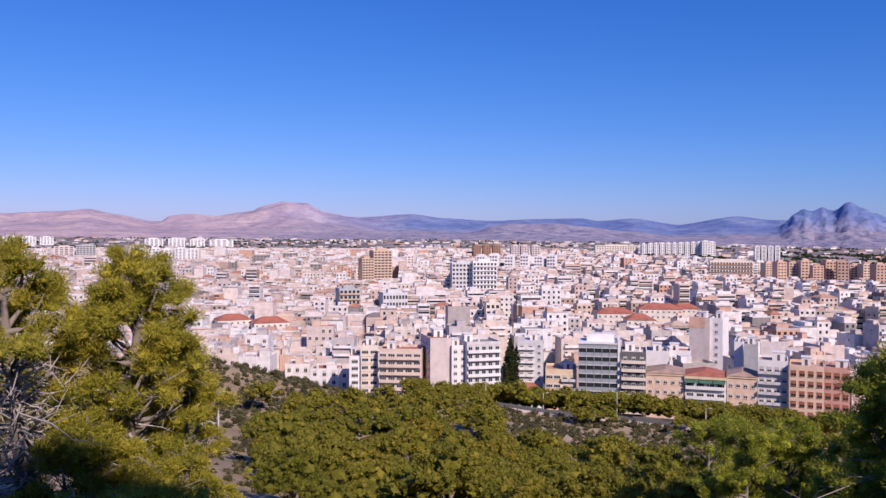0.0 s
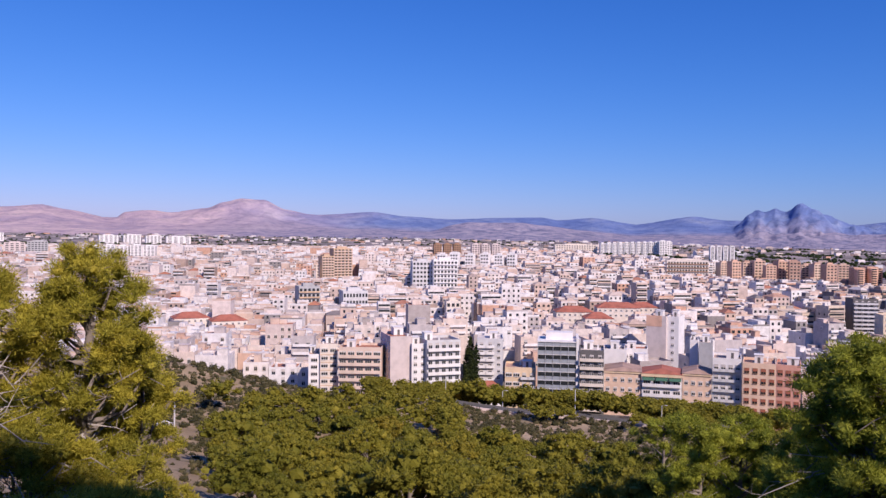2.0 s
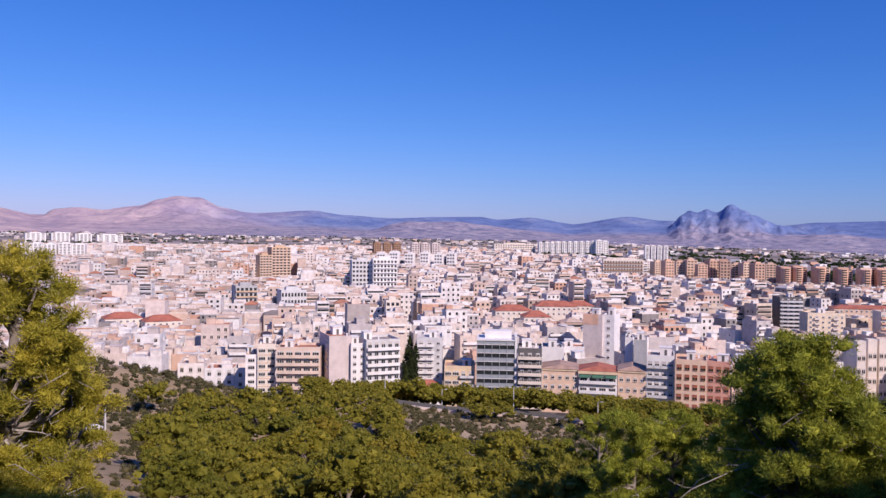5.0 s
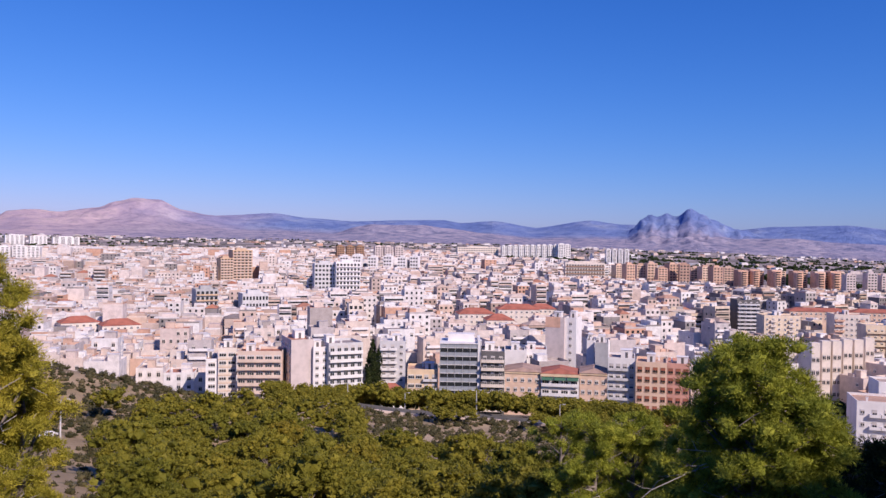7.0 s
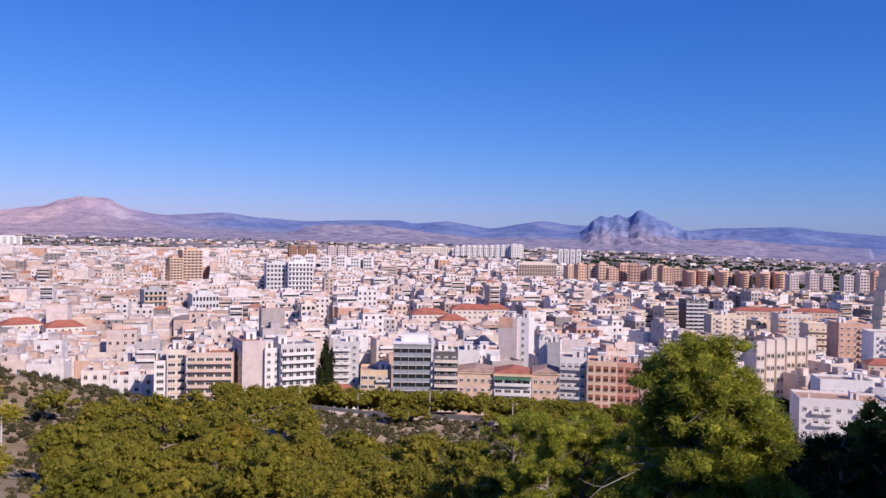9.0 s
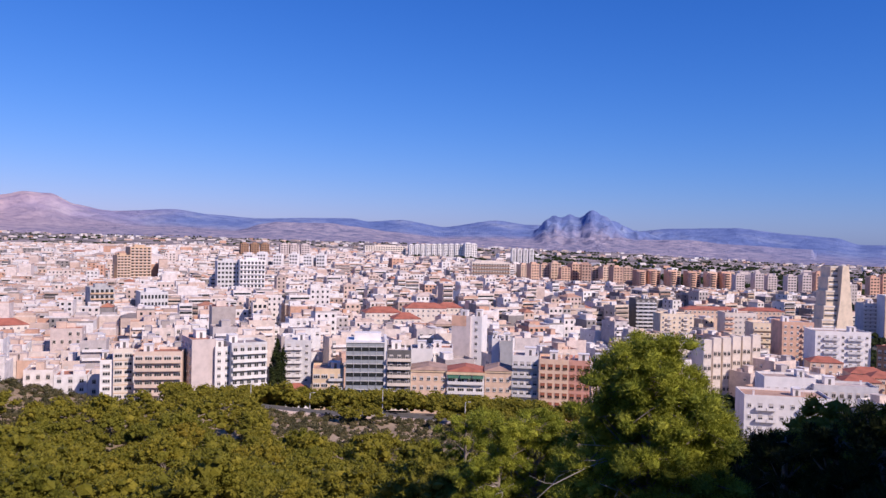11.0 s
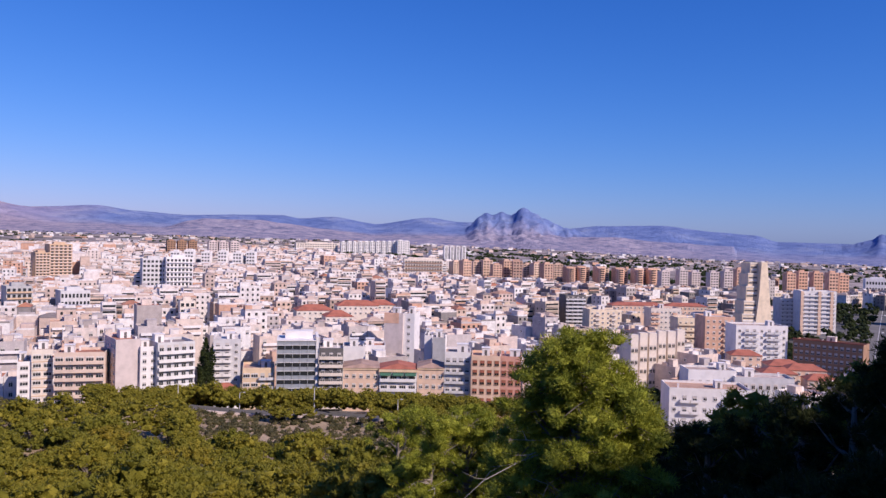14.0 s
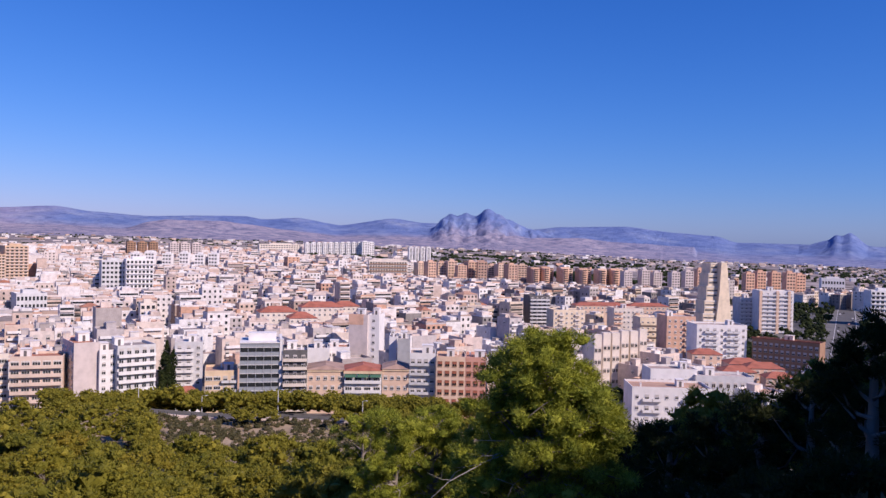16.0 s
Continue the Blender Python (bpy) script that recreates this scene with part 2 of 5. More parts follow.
class Shape:
    """Collects points and faces, then becomes one mesh object."""

    def __init__(self):
        self.v, self.f, self.s = [], [], []

    def face(self, pts, slot=0):
        k = len(self.v)
        self.v += [tuple(p) for p in pts]
        self.f.append(tuple(range(k, k + len(pts))))
        self.s.append(slot)
        return self

    def solid(self, pts, faces, slot=0):
        k = len(self.v)
        self.v += [tuple(p) for p in pts]
        self.f += [tuple(k + i for i in q) for q in faces]
        self.s += [slot] * len(faces)
        return self

    def box(self, x0, x1, y0, y1, z0, z1, slot=0, m=None):
        p = [Vector((x, y, z)) for z in (z0, z1) for y in (y0, y1) for x in (x0, x1)]
        if m is not None:
            p = [m @ q for q in p]
        return self.solid(p, [(0, 2, 3, 1), (4, 5, 7, 6), (0, 1, 5, 4), (2, 6, 7, 3), (0, 4, 6, 2), (1, 3, 7, 5)], slot)

    def hip(self, x0, x1, y0, y1, z0, z1, inset, slot=0):
        """A hipped roof with overhanging eaves."""
        p = [(x0, y0, z0), (x1, y0, z0), (x1, y1, z0), (x0, y1, z0)]
        if x1 - x0 > y1 - y0:
            ym = (y0 + y1) / 2
            p += [(x0 + inset, ym, z1), (x1 - inset, ym, z1)]
            f = [(0, 1, 5, 4), (1, 2, 5), (2, 3, 4, 5), (3, 0, 4), (0, 3, 2, 1)]
        else:
            xm = (x0 + x1) / 2
            p += [(xm, y0 + inset, z1), (xm, y1 - inset, z1)]
            f = [(0, 1, 4), (1, 2, 5, 4), (2, 3, 5), (3, 0, 4, 5), (0, 3, 2, 1)]
        return self.solid(p, f, slot)

    def tube(self, path, radii, sides=7, slot=0):
        path = [Vector(p) for p in path]
        rings = []
        for k, p in enumerate(path):
            t = (path[min(k + 1, len(path) - 1)] - path[max(k - 1, 0)]).normalized()
            a = t.orthogonal().normalized()
            c = t.cross(a)
            rings.append([p + radii[k] * (cos(2 * pi * j / sides) * a + sin(2 * pi * j / sides) * c) for j in range(sides)])
        f = []
        for k in range(len(path) - 1):
            for j in range(sides):
                f.append((k * sides + j, k * sides + (j + 1) % sides, (k + 1) * sides + (j + 1) % sides, (k + 1) * sides + j))
        f.append(tuple(range((len(path) - 1) * sides, len(path) * sides)))
        return self.solid([p for r in rings for p in r], f, slot)

    def mesh(self, name, mats, smooth=False):
        me = bpy.data.meshes.new(name)
        me.from_pydata(self.v, [], self.f)
        for mt in mats:
            me.materials.append(mt)
        if len(mats) > 1:
            me.polygons.foreach_set("material_index", self.s)
        if smooth:
            me.polygons.foreach_set("use_smooth", [True] * len(self.f))
        me.update()
        return me


def part(name, shape, mats, parent=None, label="", at=None, smooth=False):
    """One mesh object, under a thing where one is given."""
    if isinstance(shape, Shape):
        shape = shape.mesh(name, mats if isinstance(mats, (list, tuple)) else [mats], smooth)
    ob = new(name, shape)
    if parent:
        ob.parent = parent
    if at is not None:
        ob.matrix_basis = at
    if label:
        tagged(ob, label)
    return ob


def spot(bearing, rng):
    return rng * sin(radians(bearing)), rng * cos(radians(bearing))


def ease(a, b, x):
    u = min(1.0, max(0.0, (x - a) / (b - a)))
    return u * u * (3 - 2 * u)


# ---------------------------------------------------------------- the lie of the land
RINGS = (0, 12, 30, 60, 100, 150, 200, 240, 285, 400, 800, 1500, 2500, 4400)
LIE = {
    -45: (62.2, 60, 56, 50, 42, 36, 33, 34, 22, 7, 12, 28, 50, 84),
    -30: (62.2, 59, 54, 45, 34, 26, 23, 29, 13, 4, 10, 26, 46, 80),
    -15: (62.2, 58, 51, 39, 26, 20, 18.5, 16, 3, 2, 9, 25, 42, 72),
    0: (62.2, 58, 50, 38, 26, 18, 13, 10.5, 1, 1, 8, 24, 38, 62),
    15: (62.2, 58, 51, 40, 29, 19, 11, 7, 0, 1, 6, 16, 26, 40),
    30: (62.2, 59, 54, 45, 34, 22, 10, 3, -1, 0, 2, 6, 8, 0),
    50: (62.2, 60, 57, 52, 46, 36, 22, 10, 2, 0, 0, 2, 0, -8),
}
BEARINGS = sorted(LIE)


def along(row, r):
    for k in range(len(RINGS) - 1):
        if r <= RINGS[k + 1]:
            u = (r - RINGS[k]) / (RINGS[k + 1] - RINGS[k])
            return row[k] + (row[k + 1] - row[k]) * u
    return row[-1]


CREST_S = 62.0


def crest(c):
    """The height of the castle rock's edge along its length."""
    return min(125.0, max(106.0, 112 + 0.38 * (c + 32)))


def ground(x, y):
    r, b = hypot(x, y), degrees(atan2(x, y))
    b2 = min(50.0, max(-45.0, b))
    k = 0
    while k < len(BEARINGS) - 2 and b2 > BEARINGS[k + 1]:
        k += 1
    u = (b2 - BEARINGS[k]) / (BEARINGS[k + 1] - BEARINGS[k])
    u = u * u * (3 - 2 * u)
    z = along(LIE[BEARINGS[k]], r) * (1 - u) + along(LIE[BEARINGS[k + 1]], r) * u
    # the castle rock, which rises behind the lookout
    s = x * sin(sb) + y * cos(sb)
    c = x * cos(sb) - y * sin(sb)
    rock = 62.2 + (crest(c) - 62.2) * min(1.0, max(0.0, (s - 4) / (CREST_S - 4))) ** 1.5 + 2.5 * noise.noise((x * 0.05, y * 0.05, 3)) * ease(10, 40, s)
    # unseen spur, added and sized to throw shade over the eastern pines
    spur = 62.2 + 26 * min(1.0, max(0.0, (s - 3) / 24)) * ease(-34, -42, c) * ease(-150, -100, c)
    rock = max(rock, spur)
    fall = ease(420, 90, s) * ease(330, 120, abs(c))
    if s > 3 and rock * fall > z:
        z = rock * fall
    if r > 8:
        amp = min(1.2, r * 0.01) if r < 280 else (0.0 if r < 2200 else 4.0)
        z += amp * noise.noise((x * 0.04, y * 0.04, 0.0)) + (0.3 * noise.noise((x * 0.2, y * 0.2, 7)) if r < 260 else 0)
    return z


def stand(bearing, rng):
    x, y = spot(bearing, rng)
    return x, y, ground(x, y)


def ground_sheet():
    rings = [0.0]
    r = 1.5
    while r < 4950:
        rings.append(r)
        r += max(1.5, r * 0.035)
    rings.append(4960.0)
    angs = [-180 + k for k in range(0, 120, 5)] + [-60 + k * 1.0 for k in range(0, 120)] + [60 + k for k in range(0, 120, 5)]
    v = [(0, 0, ground(0, 0))]
    for r in rings[1:]:
        for a in angs:
            x, y = spot(a, r)
            v.append((x, y, ground(x, y)))
    N = len(angs)
    f = [(0, 1 + (j + 1) % N, 1 + j) for j in range(N)]
    s = [0] * N
    for k in range(len(rings) - 2):
        mid = (rings[k + 1] + rings[k + 2]) / 2
        for j in range(N):
            a, b2 = 1 + k * N + j, 1 + k * N + (j + 1) % N
            f.append((a, b2, b2 + N, a + N))
            s.append(0 if mid < 282 or abs(angs[j]) > 65 else (1 if mid < 1750 - 600 * ease(4, 14, angs[j]) else 2))
    sh = Shape()
    sh.v, sh.f, sh.s = v, f, s
    g = part("ground", sh, [SOIL, STREET, PLAIN], smooth=True)
    tagged(g, "dry hillside falling to city streets and a far plain", "ground", kind="structure")


ground_sheet()

# mountain ranges: distance, depth of the front slope, roughness, then summits and saddles as bearing and height above the sea
RANGES = [
    (4680, 420, 4, ((-50, 160), (-31, 150), (-17.2, 182), (-13.6, 201), (-11.4, 179), (-7.9, 163), (-4.7, 174), (-1.5, 178), (-0.4, 163), (2.0, 177), (5.0, 141), (8.8, 187), (11.0, 166), (18.8, 141), (20.8, 159), (25.2, 168), (28.8, 138), (31.2, 124), (32.6, 91), (47, 80))),
    (4380, 420, 6, ((-50, 150), (-40.4, 174), (-37.2, 189), (-35.3, 202), (-33.9, 181), (-31.2, 140), (-27, 110), (-22, 70))),
    (4460, 380, 7, ((-31.2, 120), (-30.3, 174), (-28.8, 186), (-27.4, 176), (-25.1, 204), (-23.9, 238), (-22.8, 258), (-21.2, 253), (-19.8, 204), (-18, 178), (-15, 120), (-12, 80))),
    (4400, 330, 26, ((11.4, 110), (12.5, 195), (13.0, 210), (13.4, 202), (14.0, 212), (14.7, 198), (15.5, 241), (16.4, 208), (17.2, 180), (18.5, 136), (21, 80))),
    (4500, 260, 7, ((36.6, 78), (38.1, 112), (38.6, 141), (38.9, 135), (39.4, 150), (40.5, 88), (42, 60))),
    (3980, 260, 5, ((-10, 76), (-7.6, 124), (-6.8, 135), (-3.0, 134), (-1.5, 122), (1.5, 98), (4, 70))),
    (3950, 220, 5, ((15.5, 70), (17.5, 98), (18.6, 88), (22, 92), (25, 74), (30, 62)))]


def crest_height(line, b):
    if b <= line[0][0] or b >= line[-1][0]:
        return 0.0
    for (b0, h0), (b1, h1) in zip(line, line[1:]):
        if b <= b1:
            u = (b - b0) / (b1 - b0)
            return h0 + (h1 - h0) * (0.4 * u + 0.6 * u * u * (3 - 2 * u))
    return 0.0


def mountains():
    sh = Shape()
    nb, nr = 800, 64
    for i in range(nb + 1):
        b = -50 + 100 * i / nb
        tops = [crest_height(line, b) for *_, line in RANGES]
        for j in range(nr + 1):
            r = 2900 + 2040 * j / nr
            x, y = spot(b, r)
            g = ground(x, y)
            wy = 80 * noise.noise((x * 0.004, y * 0.004, 19)) + 35 * noise.noise((x * 0.012, y * 0.012, 4))
            ridges = noise.ridged_multi_fractal((x * 0.0045, y * 0.0045, 2.0), 0.9, 2.2, 7, 1.0, 2.0) - 1.2
            fine = noise.ridged_multi_fractal((x * 0.013, y * 0.013, 6.0), 0.9, 2.2, 5, 1.0, 2.0) - 1.2
            z = 0.0
            for (rr, deep, rough, _), top in zip(RANGES, tops):
                if top <= g:
                    continue
                d = abs(r - rr) + (wy if r < rr - 60 else 0)
                d = max(0.0, d)
                fall = 0.72 * exp(-(d / deep) ** 1.7) + 0.28 * exp(-(d / (deep * 2.6)) ** 2)
                up = (top - g) * fall
                up += rough * (ridges + 0.8 * fine) * min(1.0, up / 60) * ((0.5 if rough > 20 else 0.25) + 0.5 * ease(20, 160, d))
                z = (max(0.0, z) ** 12 + max(0.0, up) ** 12) ** (1 / 12)
            z *= ease(2900, 3500, r)
            sh.v.append((x, y, g - 4 + z + 4 * ease(0, 16, z)))
    for i in range(nb):
        for j in range(nr):
            a = i * (nr + 1) + j
            sh.f.append((a, a + nr + 1, a + nr + 2, a + 1))
            sh.s.append(0)
    tagged(part("mountains", sh, HAZED_ROCK, smooth=True), "bare rocky mountain range with haze in its colour, beyond the plain", "mountain", kind="structure")


mountains()

# ---------------------------------------------------------------- building parts


def relief(xs, zs, cells, mats, name):
    """One connected mesh of rectangular cells, each standing its own depth before the wall plane y = 0. cells: rows from the bottom of (depth, slot)."""
    sh, seen = Shape(), {}

    def vid(*p):
        key = tuple(round(q, 4) for q in p)
        if key not in seen:
            seen[key] = len(sh.v)
            sh.v.append(p)
        return seen[key]

    def quad(a, b_, c, d, slot):
        sh.f.append((vid(*a), vid(*b_), vid(*c), vid(*d)))
        sh.s.append(slot)

    nz, nx = len(zs) - 1, len(xs) - 1

    def dep(j, i):
        return cells[j][i][0] if 0 <= j < nz and 0 <= i < nx else 0.0

    for j in range(nz):
        for i in range(nx):
            d, slot = cells[j][i]
            x0, x1, z0, z1 = xs[i], xs[i + 1], zs[j], zs[j + 1]
            quad((x0, -d, z0), (x1, -d, z0), (x1, -d, z1), (x0, -d, z1), slot)
    for j in range(nz):
        for i in range(nx + 1):
            a, c = dep(j, i - 1), dep(j, i)
            if a != c:
                quad((xs[i], -a, zs[j]), (xs[i], -c, zs[j]), (xs[i], -c, zs[j + 1]), (xs[i], -a, zs[j + 1]), 0)
    for j in range(nz + 1):
        for i in range(nx):
            a, c = dep(j - 1, i), dep(j, i)
            if a != c:
                quad((xs[i], -a, zs[j]), (xs[i + 1], -a, zs[j]), (xs[i + 1], -c, zs[j]), (xs[i], -c, zs[j]), 0)
    return sh.mesh(name, mats)


def window_mesh(name, w, h, frame_mat, glass=GLASS, mullions=1, sill=True, shutter=0.0, lid=BLIND):
    """A window unit on the wall plane y = 0 that faces -y; origin at its bottom centre."""
    t = 0.1
    xs = [-w / 2 - t, -w / 2]
    for k in range(mullions):
        x = -w / 2 + w * (k + 1) / (mullions + 1)
        xs += [x - 0.045, x + 0.045]
    xs += [w / 2, w / 2 + t]
    zs = [-0.12, 0.0] + ([h * (1 - shutter)] if shutter else []) + [h, h + t]
    fr = (0.12, 0)
    rows = [[(0.24 if sill else 0.12, 0)] * (len(xs) - 1)]
    for j in range(len(zs) - 3):
        down = shutter and j == len(zs) - 4
        rows.append([fr if i % 2 == 0 else ((0.09, 2) if down else (0.025, 1)) for i in range(len(xs) - 1)])
    rows.append([(0.16, 0)] * (len(xs) - 1))
    return relief(xs, zs, rows, [frame_mat, glass, lid], name)


def balcony_mesh(w, wall_mat, deep=1.1, high=1.0, rail=False):
    """A balcony tray in one piece; with rail, its front is a thin low metal panel."""
    t = 0.05 if rail else 0.12
    high = 0.85 if rail else high
    a, c, y0, y1, z0, z1 = w / 2, w / 2 - t, -deep, 0.07, -0.16, high
    v = [(-a, y0, z0), (a, y0, z0), (a, y1, z0), (-a, y1, z0), (-a, y0, z1), (a, y0, z1), (a, y1, z1), (-a, y1, z1)]
    v += [(-c, y0 + t, z1), (c, y0 + t, z1), (c, 0.02, z1), (-c, 0.02, z1), (-c, y0 + t, 0.04), (c, y0 + t, 0.04), (c, 0.02, 0.04), (-c, 0.02, 0.04)]
    f = [(0, 1, 5, 4), (1, 2, 6, 5), (2, 3, 7, 6), (3, 0, 4, 7), (3, 2, 1, 0), (12, 13, 14, 15)]
    f += [(4 + k, 4 + (k + 1) % 4, 8 + (k + 1) % 4, 8 + k) for k in range(4)] + [(8 + k, 8 + (k + 1) % 4, 12 + (k + 1) % 4, 12 + k) for k in range(4)]
    return Shape().solid(v, f).mesh("balcony", [wall_mat])


WIN = {
    "small": window_mesh("window", 1.1, 1.3, WALL["white"], shutter=0.4),
    "door": window_mesh("window", 1.3, 2.1, WALL["lightgrey"], sill=False, shutter=0.45),
    "wide": window_mesh("window", 2.2, 1.35, WALL["white"], mullions=2, shutter=0.3),
    "red": window_mesh("window", 1.4, 1.7, WALL["brown"], shutter=0.55, lid=SHUTTER),
    "tall": window_mesh("window", 1.2, 2.0, WALL["cream"], sill=True, shutter=0.3),
    "dim": window_mesh("window", 1.3, 1.6, WALL["grey"], shutter=0.6),
    "open": window_mesh("window", 0.8, 1.1, WALL["lightgrey"]),
}


def at_wall(side, u, z, w, dp):
    """Local pose of a unit on the front, right or left wall; u runs along that wall from its middle."""
    if side == "front":
        return pose(u, 0, z)
    if side == "right":
        return pose(w / 2, dp / 2 + u, z, 0, 0, 90)
    return pose(-w / 2, dp / 2 + u, z, 0, 0, -90)


def body(w, dp, h, foot=3.0, parapet=0.9):
    """Outer walls with a parapet round a sunken flat roof, in one piece."""
    t = 0.24
    a, c = w / 2, w / 2 - t
    v = [(x, y, z) for x, y, z in ((-a, 0, -foot), (a, 0, -foot), (a, dp, -foot), (-a, dp, -foot), (-a, 0, h + parapet), (a, 0, h + parapet), (a, dp, h + parapet), (-a, dp, h + parapet),
                                   (-c, t, h + parapet), (c, t, h + parapet), (c, dp - t, h + parapet), (-c, dp - t, h + parapet), (-c, t, h), (c, t, h), (c, dp - t, h), (-c, dp - t, h))]
    f = [(0, 1, 5, 4), (1, 2, 6, 5), (2, 3, 7, 6), (3, 0, 4, 7), (3, 2, 1, 0), (12, 13, 14, 15)]
    f += [(4 + k, 4 + (k + 1) % 4, 8 + (k + 1) % 4, 8 + k) for k in range(4)] + [(8 + k, 8 + (k + 1) % 4, 12 + (k + 1) % 4, 12 + k) for k in range(4)]
    return Shape().solid(v, f)


def base_of(name, az, rng, turn, foot_z=None):
    x, y, z = stand(az, rng)
    ob = new(name)
    ob.matrix_basis = pose(x, y, z if foot_z is None else foot_z, 0, 0, -az + turn)
    ob.empty_display_size = 0.5
    return ob


def roof_things(ob, w, dp, h, rnd, wall, n=1):
    """Stair head, water tank, chimneys and an aerial on a flat roof."""
    part("roof", Shape().box(-w / 2 + 0.23, w / 2 - 0.23, 0.23, dp - 0.23, h - 0.05, h + 0.07), HOUSE_ROOF, ob)
    sw, sd, sh_ = rnd.uniform(2.6, 4.2), rnd.uniform(3, 4.5), rnd.uniform(2.3, 3.0)
    sw, sd = min(sw, w * 0.5), min(sd, dp * 0.5)
    x = rnd.uniform(-w / 2 + sw / 2 + 0.5, w / 2 - sw / 2 - 0.5)
    y = rnd.uniform(dp * 0.35, dp - sd - 0.4)
    s = Shape().box(x - sw / 2, x + sw / 2, y, y + sd, h + 0.05, h + sh_).box(x - sw / 2 - 0.2, x + sw / 2 + 0.2, y - 0.2, y + sd + 0.2, h + sh_, h + sh_ + 0.18)
    st = part("stair_house", s, wall, ob)
    part("door", Shape().box(x - 0.45, x + 0.45, y - 0.05, y + 0.02, h + 0.07, h + 2.1), WALL["dark"], st)
    for _ in range(n):
        cx, cy = rnd.uniform(-w / 2 + 0.8, w / 2 - 0.8), rnd.uniform(0.8, dp - 1)
        part("chimney", Shape().box(cx - 0.3, cx + 0.3, cy - 0.3, cy + 0.3, h + 0.05, h + 1.5).box(cx - 0.4, cx + 0.4, cy - 0.4, cy + 0.4, h + 1.5, h + 1.62), wall, ob)
    cx, cy = rnd.uniform(-w / 2 + 1, w / 2 - 1), rnd.uniform(dp * 0.4, dp - 1)
    a = Shape().tube([(cx, cy, h), (cx, cy, h + 4.0)], [0.04, 0.03], 4)
    for k in range(3):
        a.box(cx - 0.6 + k * 0.1, cx + 0.6 - k * 0.1, cy - 0.02, cy + 0.02, h + 3.2 + k * 0.3, h + 3.24 + k * 0.3)
    part("aerial", a, WALL["metal"], ob)


SIGHT = []      # lines of sight that nearer roofs leave open: bearing from, to, range, lowest height seen


def keep(az0, az1, rng, low):
    SIGHT.append((az0, az1, rng, low))


def apartment(name, label, az0, az1, rng, top, wall, floors, cols, dp=14, turn=0, win="small", side=(), side_wall=None, balconies=(), bal_wall=None,
              rail=False, first=0.9, skip=(), group="", category="apartment building", low=None, roof=True, seed=1, widen=1.0, trim=None):
    """A block of flats that fills the bearings az0 to az1 at that range, with its windows and balconies as parts."""
    rnd = random.Random(seed)
    az = (az0 + az1) / 2
    w = radians(az1 - az0) * rng * widen / max(0.6, cos(radians(turn)))
    ob = base_of(name, az, rng, turn)
    h = top - ob.matrix_basis.translation.z - 0.9
    part("wall_body", body(w, dp, h), wall, ob)
    if roof:
        roof_things(ob, w, dp, h, rnd, WALL["white"] if wall not in (WALL["tan"], WALL["brown"]) else WALL["cream"])
    step = (h - first - 0.2) / floors
    open_cols = () if balconies == "full" else balconies
    for k in range(floors):
        z = first + k * step + 0.25
        for j in range(cols):
            if (k, j) in skip or j in skip:
                continue
            u = -w / 2 + w * (j + 0.5) / cols
            part("window", WIN["door"] if j in open_cols else WIN[win], None, ob, at=at_wall("front", u, z + (0.0 if j in open_cols else 0.7), w, dp))
        if balconies == "full":
            part("balcony", BALC.setdefault(("b", round(w, 1), wall.name), balcony_mesh(w * 0.97, bal_wall or wall, rail=rail)), None, ob, at=pose(0, 0, z - 0.1))
        elif balconies:
            for j in list(balconies):
                u = -w / 2 + w * (j + 0.5) / cols
                bw = w / cols * 0.94
                key = (round(bw, 1), (bal_wall or wall).name, rail)
                if key not in BALC:
                    BALC[key] = balcony_mesh(bw, bal_wall or wall, rail=rail)
                part("balcony", BALC[key], None, ob, at=pose(u, 0, z - 0.1))
        if trim:
            part("floor_band", Shape().box(-w / 2 - 0.05, w / 2 + 0.05, -0.12, 0.03, z - 0.45, z - 0.2), trim, ob)
        for sd in side:
            ns = max(2, int(dp / 4))
            for j in range(ns):
                part("window", WIN["small"], None, ob, at=at_wall(sd, -dp / 2 + dp * (j + 0.5) / ns, z + 0.7, w, dp))
    tagged(ob, label, category, group)
    if low is not None:
        keep(az0, az1, rng, low)
    FOOT.append((*ob.matrix_basis.translation.xy, max(w, dp) * 0.62 + 1, rng))
    return ob, w, h, dp


BALC, FOOT = {}, []
W = WALL
ROW = "apartment row at the foot of the hill"

# ---------------------------------------------------------------- the row facing the hill
apartment("apartment_building", "narrow white building with wide white bay windows", -18.1, -17.3, 291, 21.0, W["white"], 6, 1, win="wide", group=ROW, seed=2)
apartment("apartment_building", "cream building with stacked white glazed bays", -17.28, -16.05, 290, 24.8, W["cream"], 7, 2, win="wide", group=ROW, seed=3, trim=W["tan"])
apartment("apartment_building", "tan brick apartment block with long parapet balconies", -16.0, -12.95, 285, 24.2, W["rosetan"], 7, 5, win="wide", balconies="full", bal_wall=W["rosetan"], group=ROW, seed=4, dp=12, turn=-8)
ob, w, h, dp = apartment("apartment_building", "tall building with a blank pinkish grey gable wall", -12.3, -10.75, 284, 28.2, W["pinkgrey"], 8, 1, skip=(0,), side=("left",), dp=16, turn=14, group=ROW, seed=5)
apartment("apartment_building", "white stair tower with narrow windows beside balconied flats", -10.75, -9.7, 284, 25.6, W["white"], 8, 2, dp=10, turn=14, group=ROW, seed=6)
apartment("apartment_building", "white apartment block with seven tiers of white balconies", -9.65, -7.25, 284, 27.0, W["lightgrey"], 8, 5, win="door", balconies="full", bal_wall=W["white"], dp=13, turn=18, group=ROW, seed=7, side=("right",))
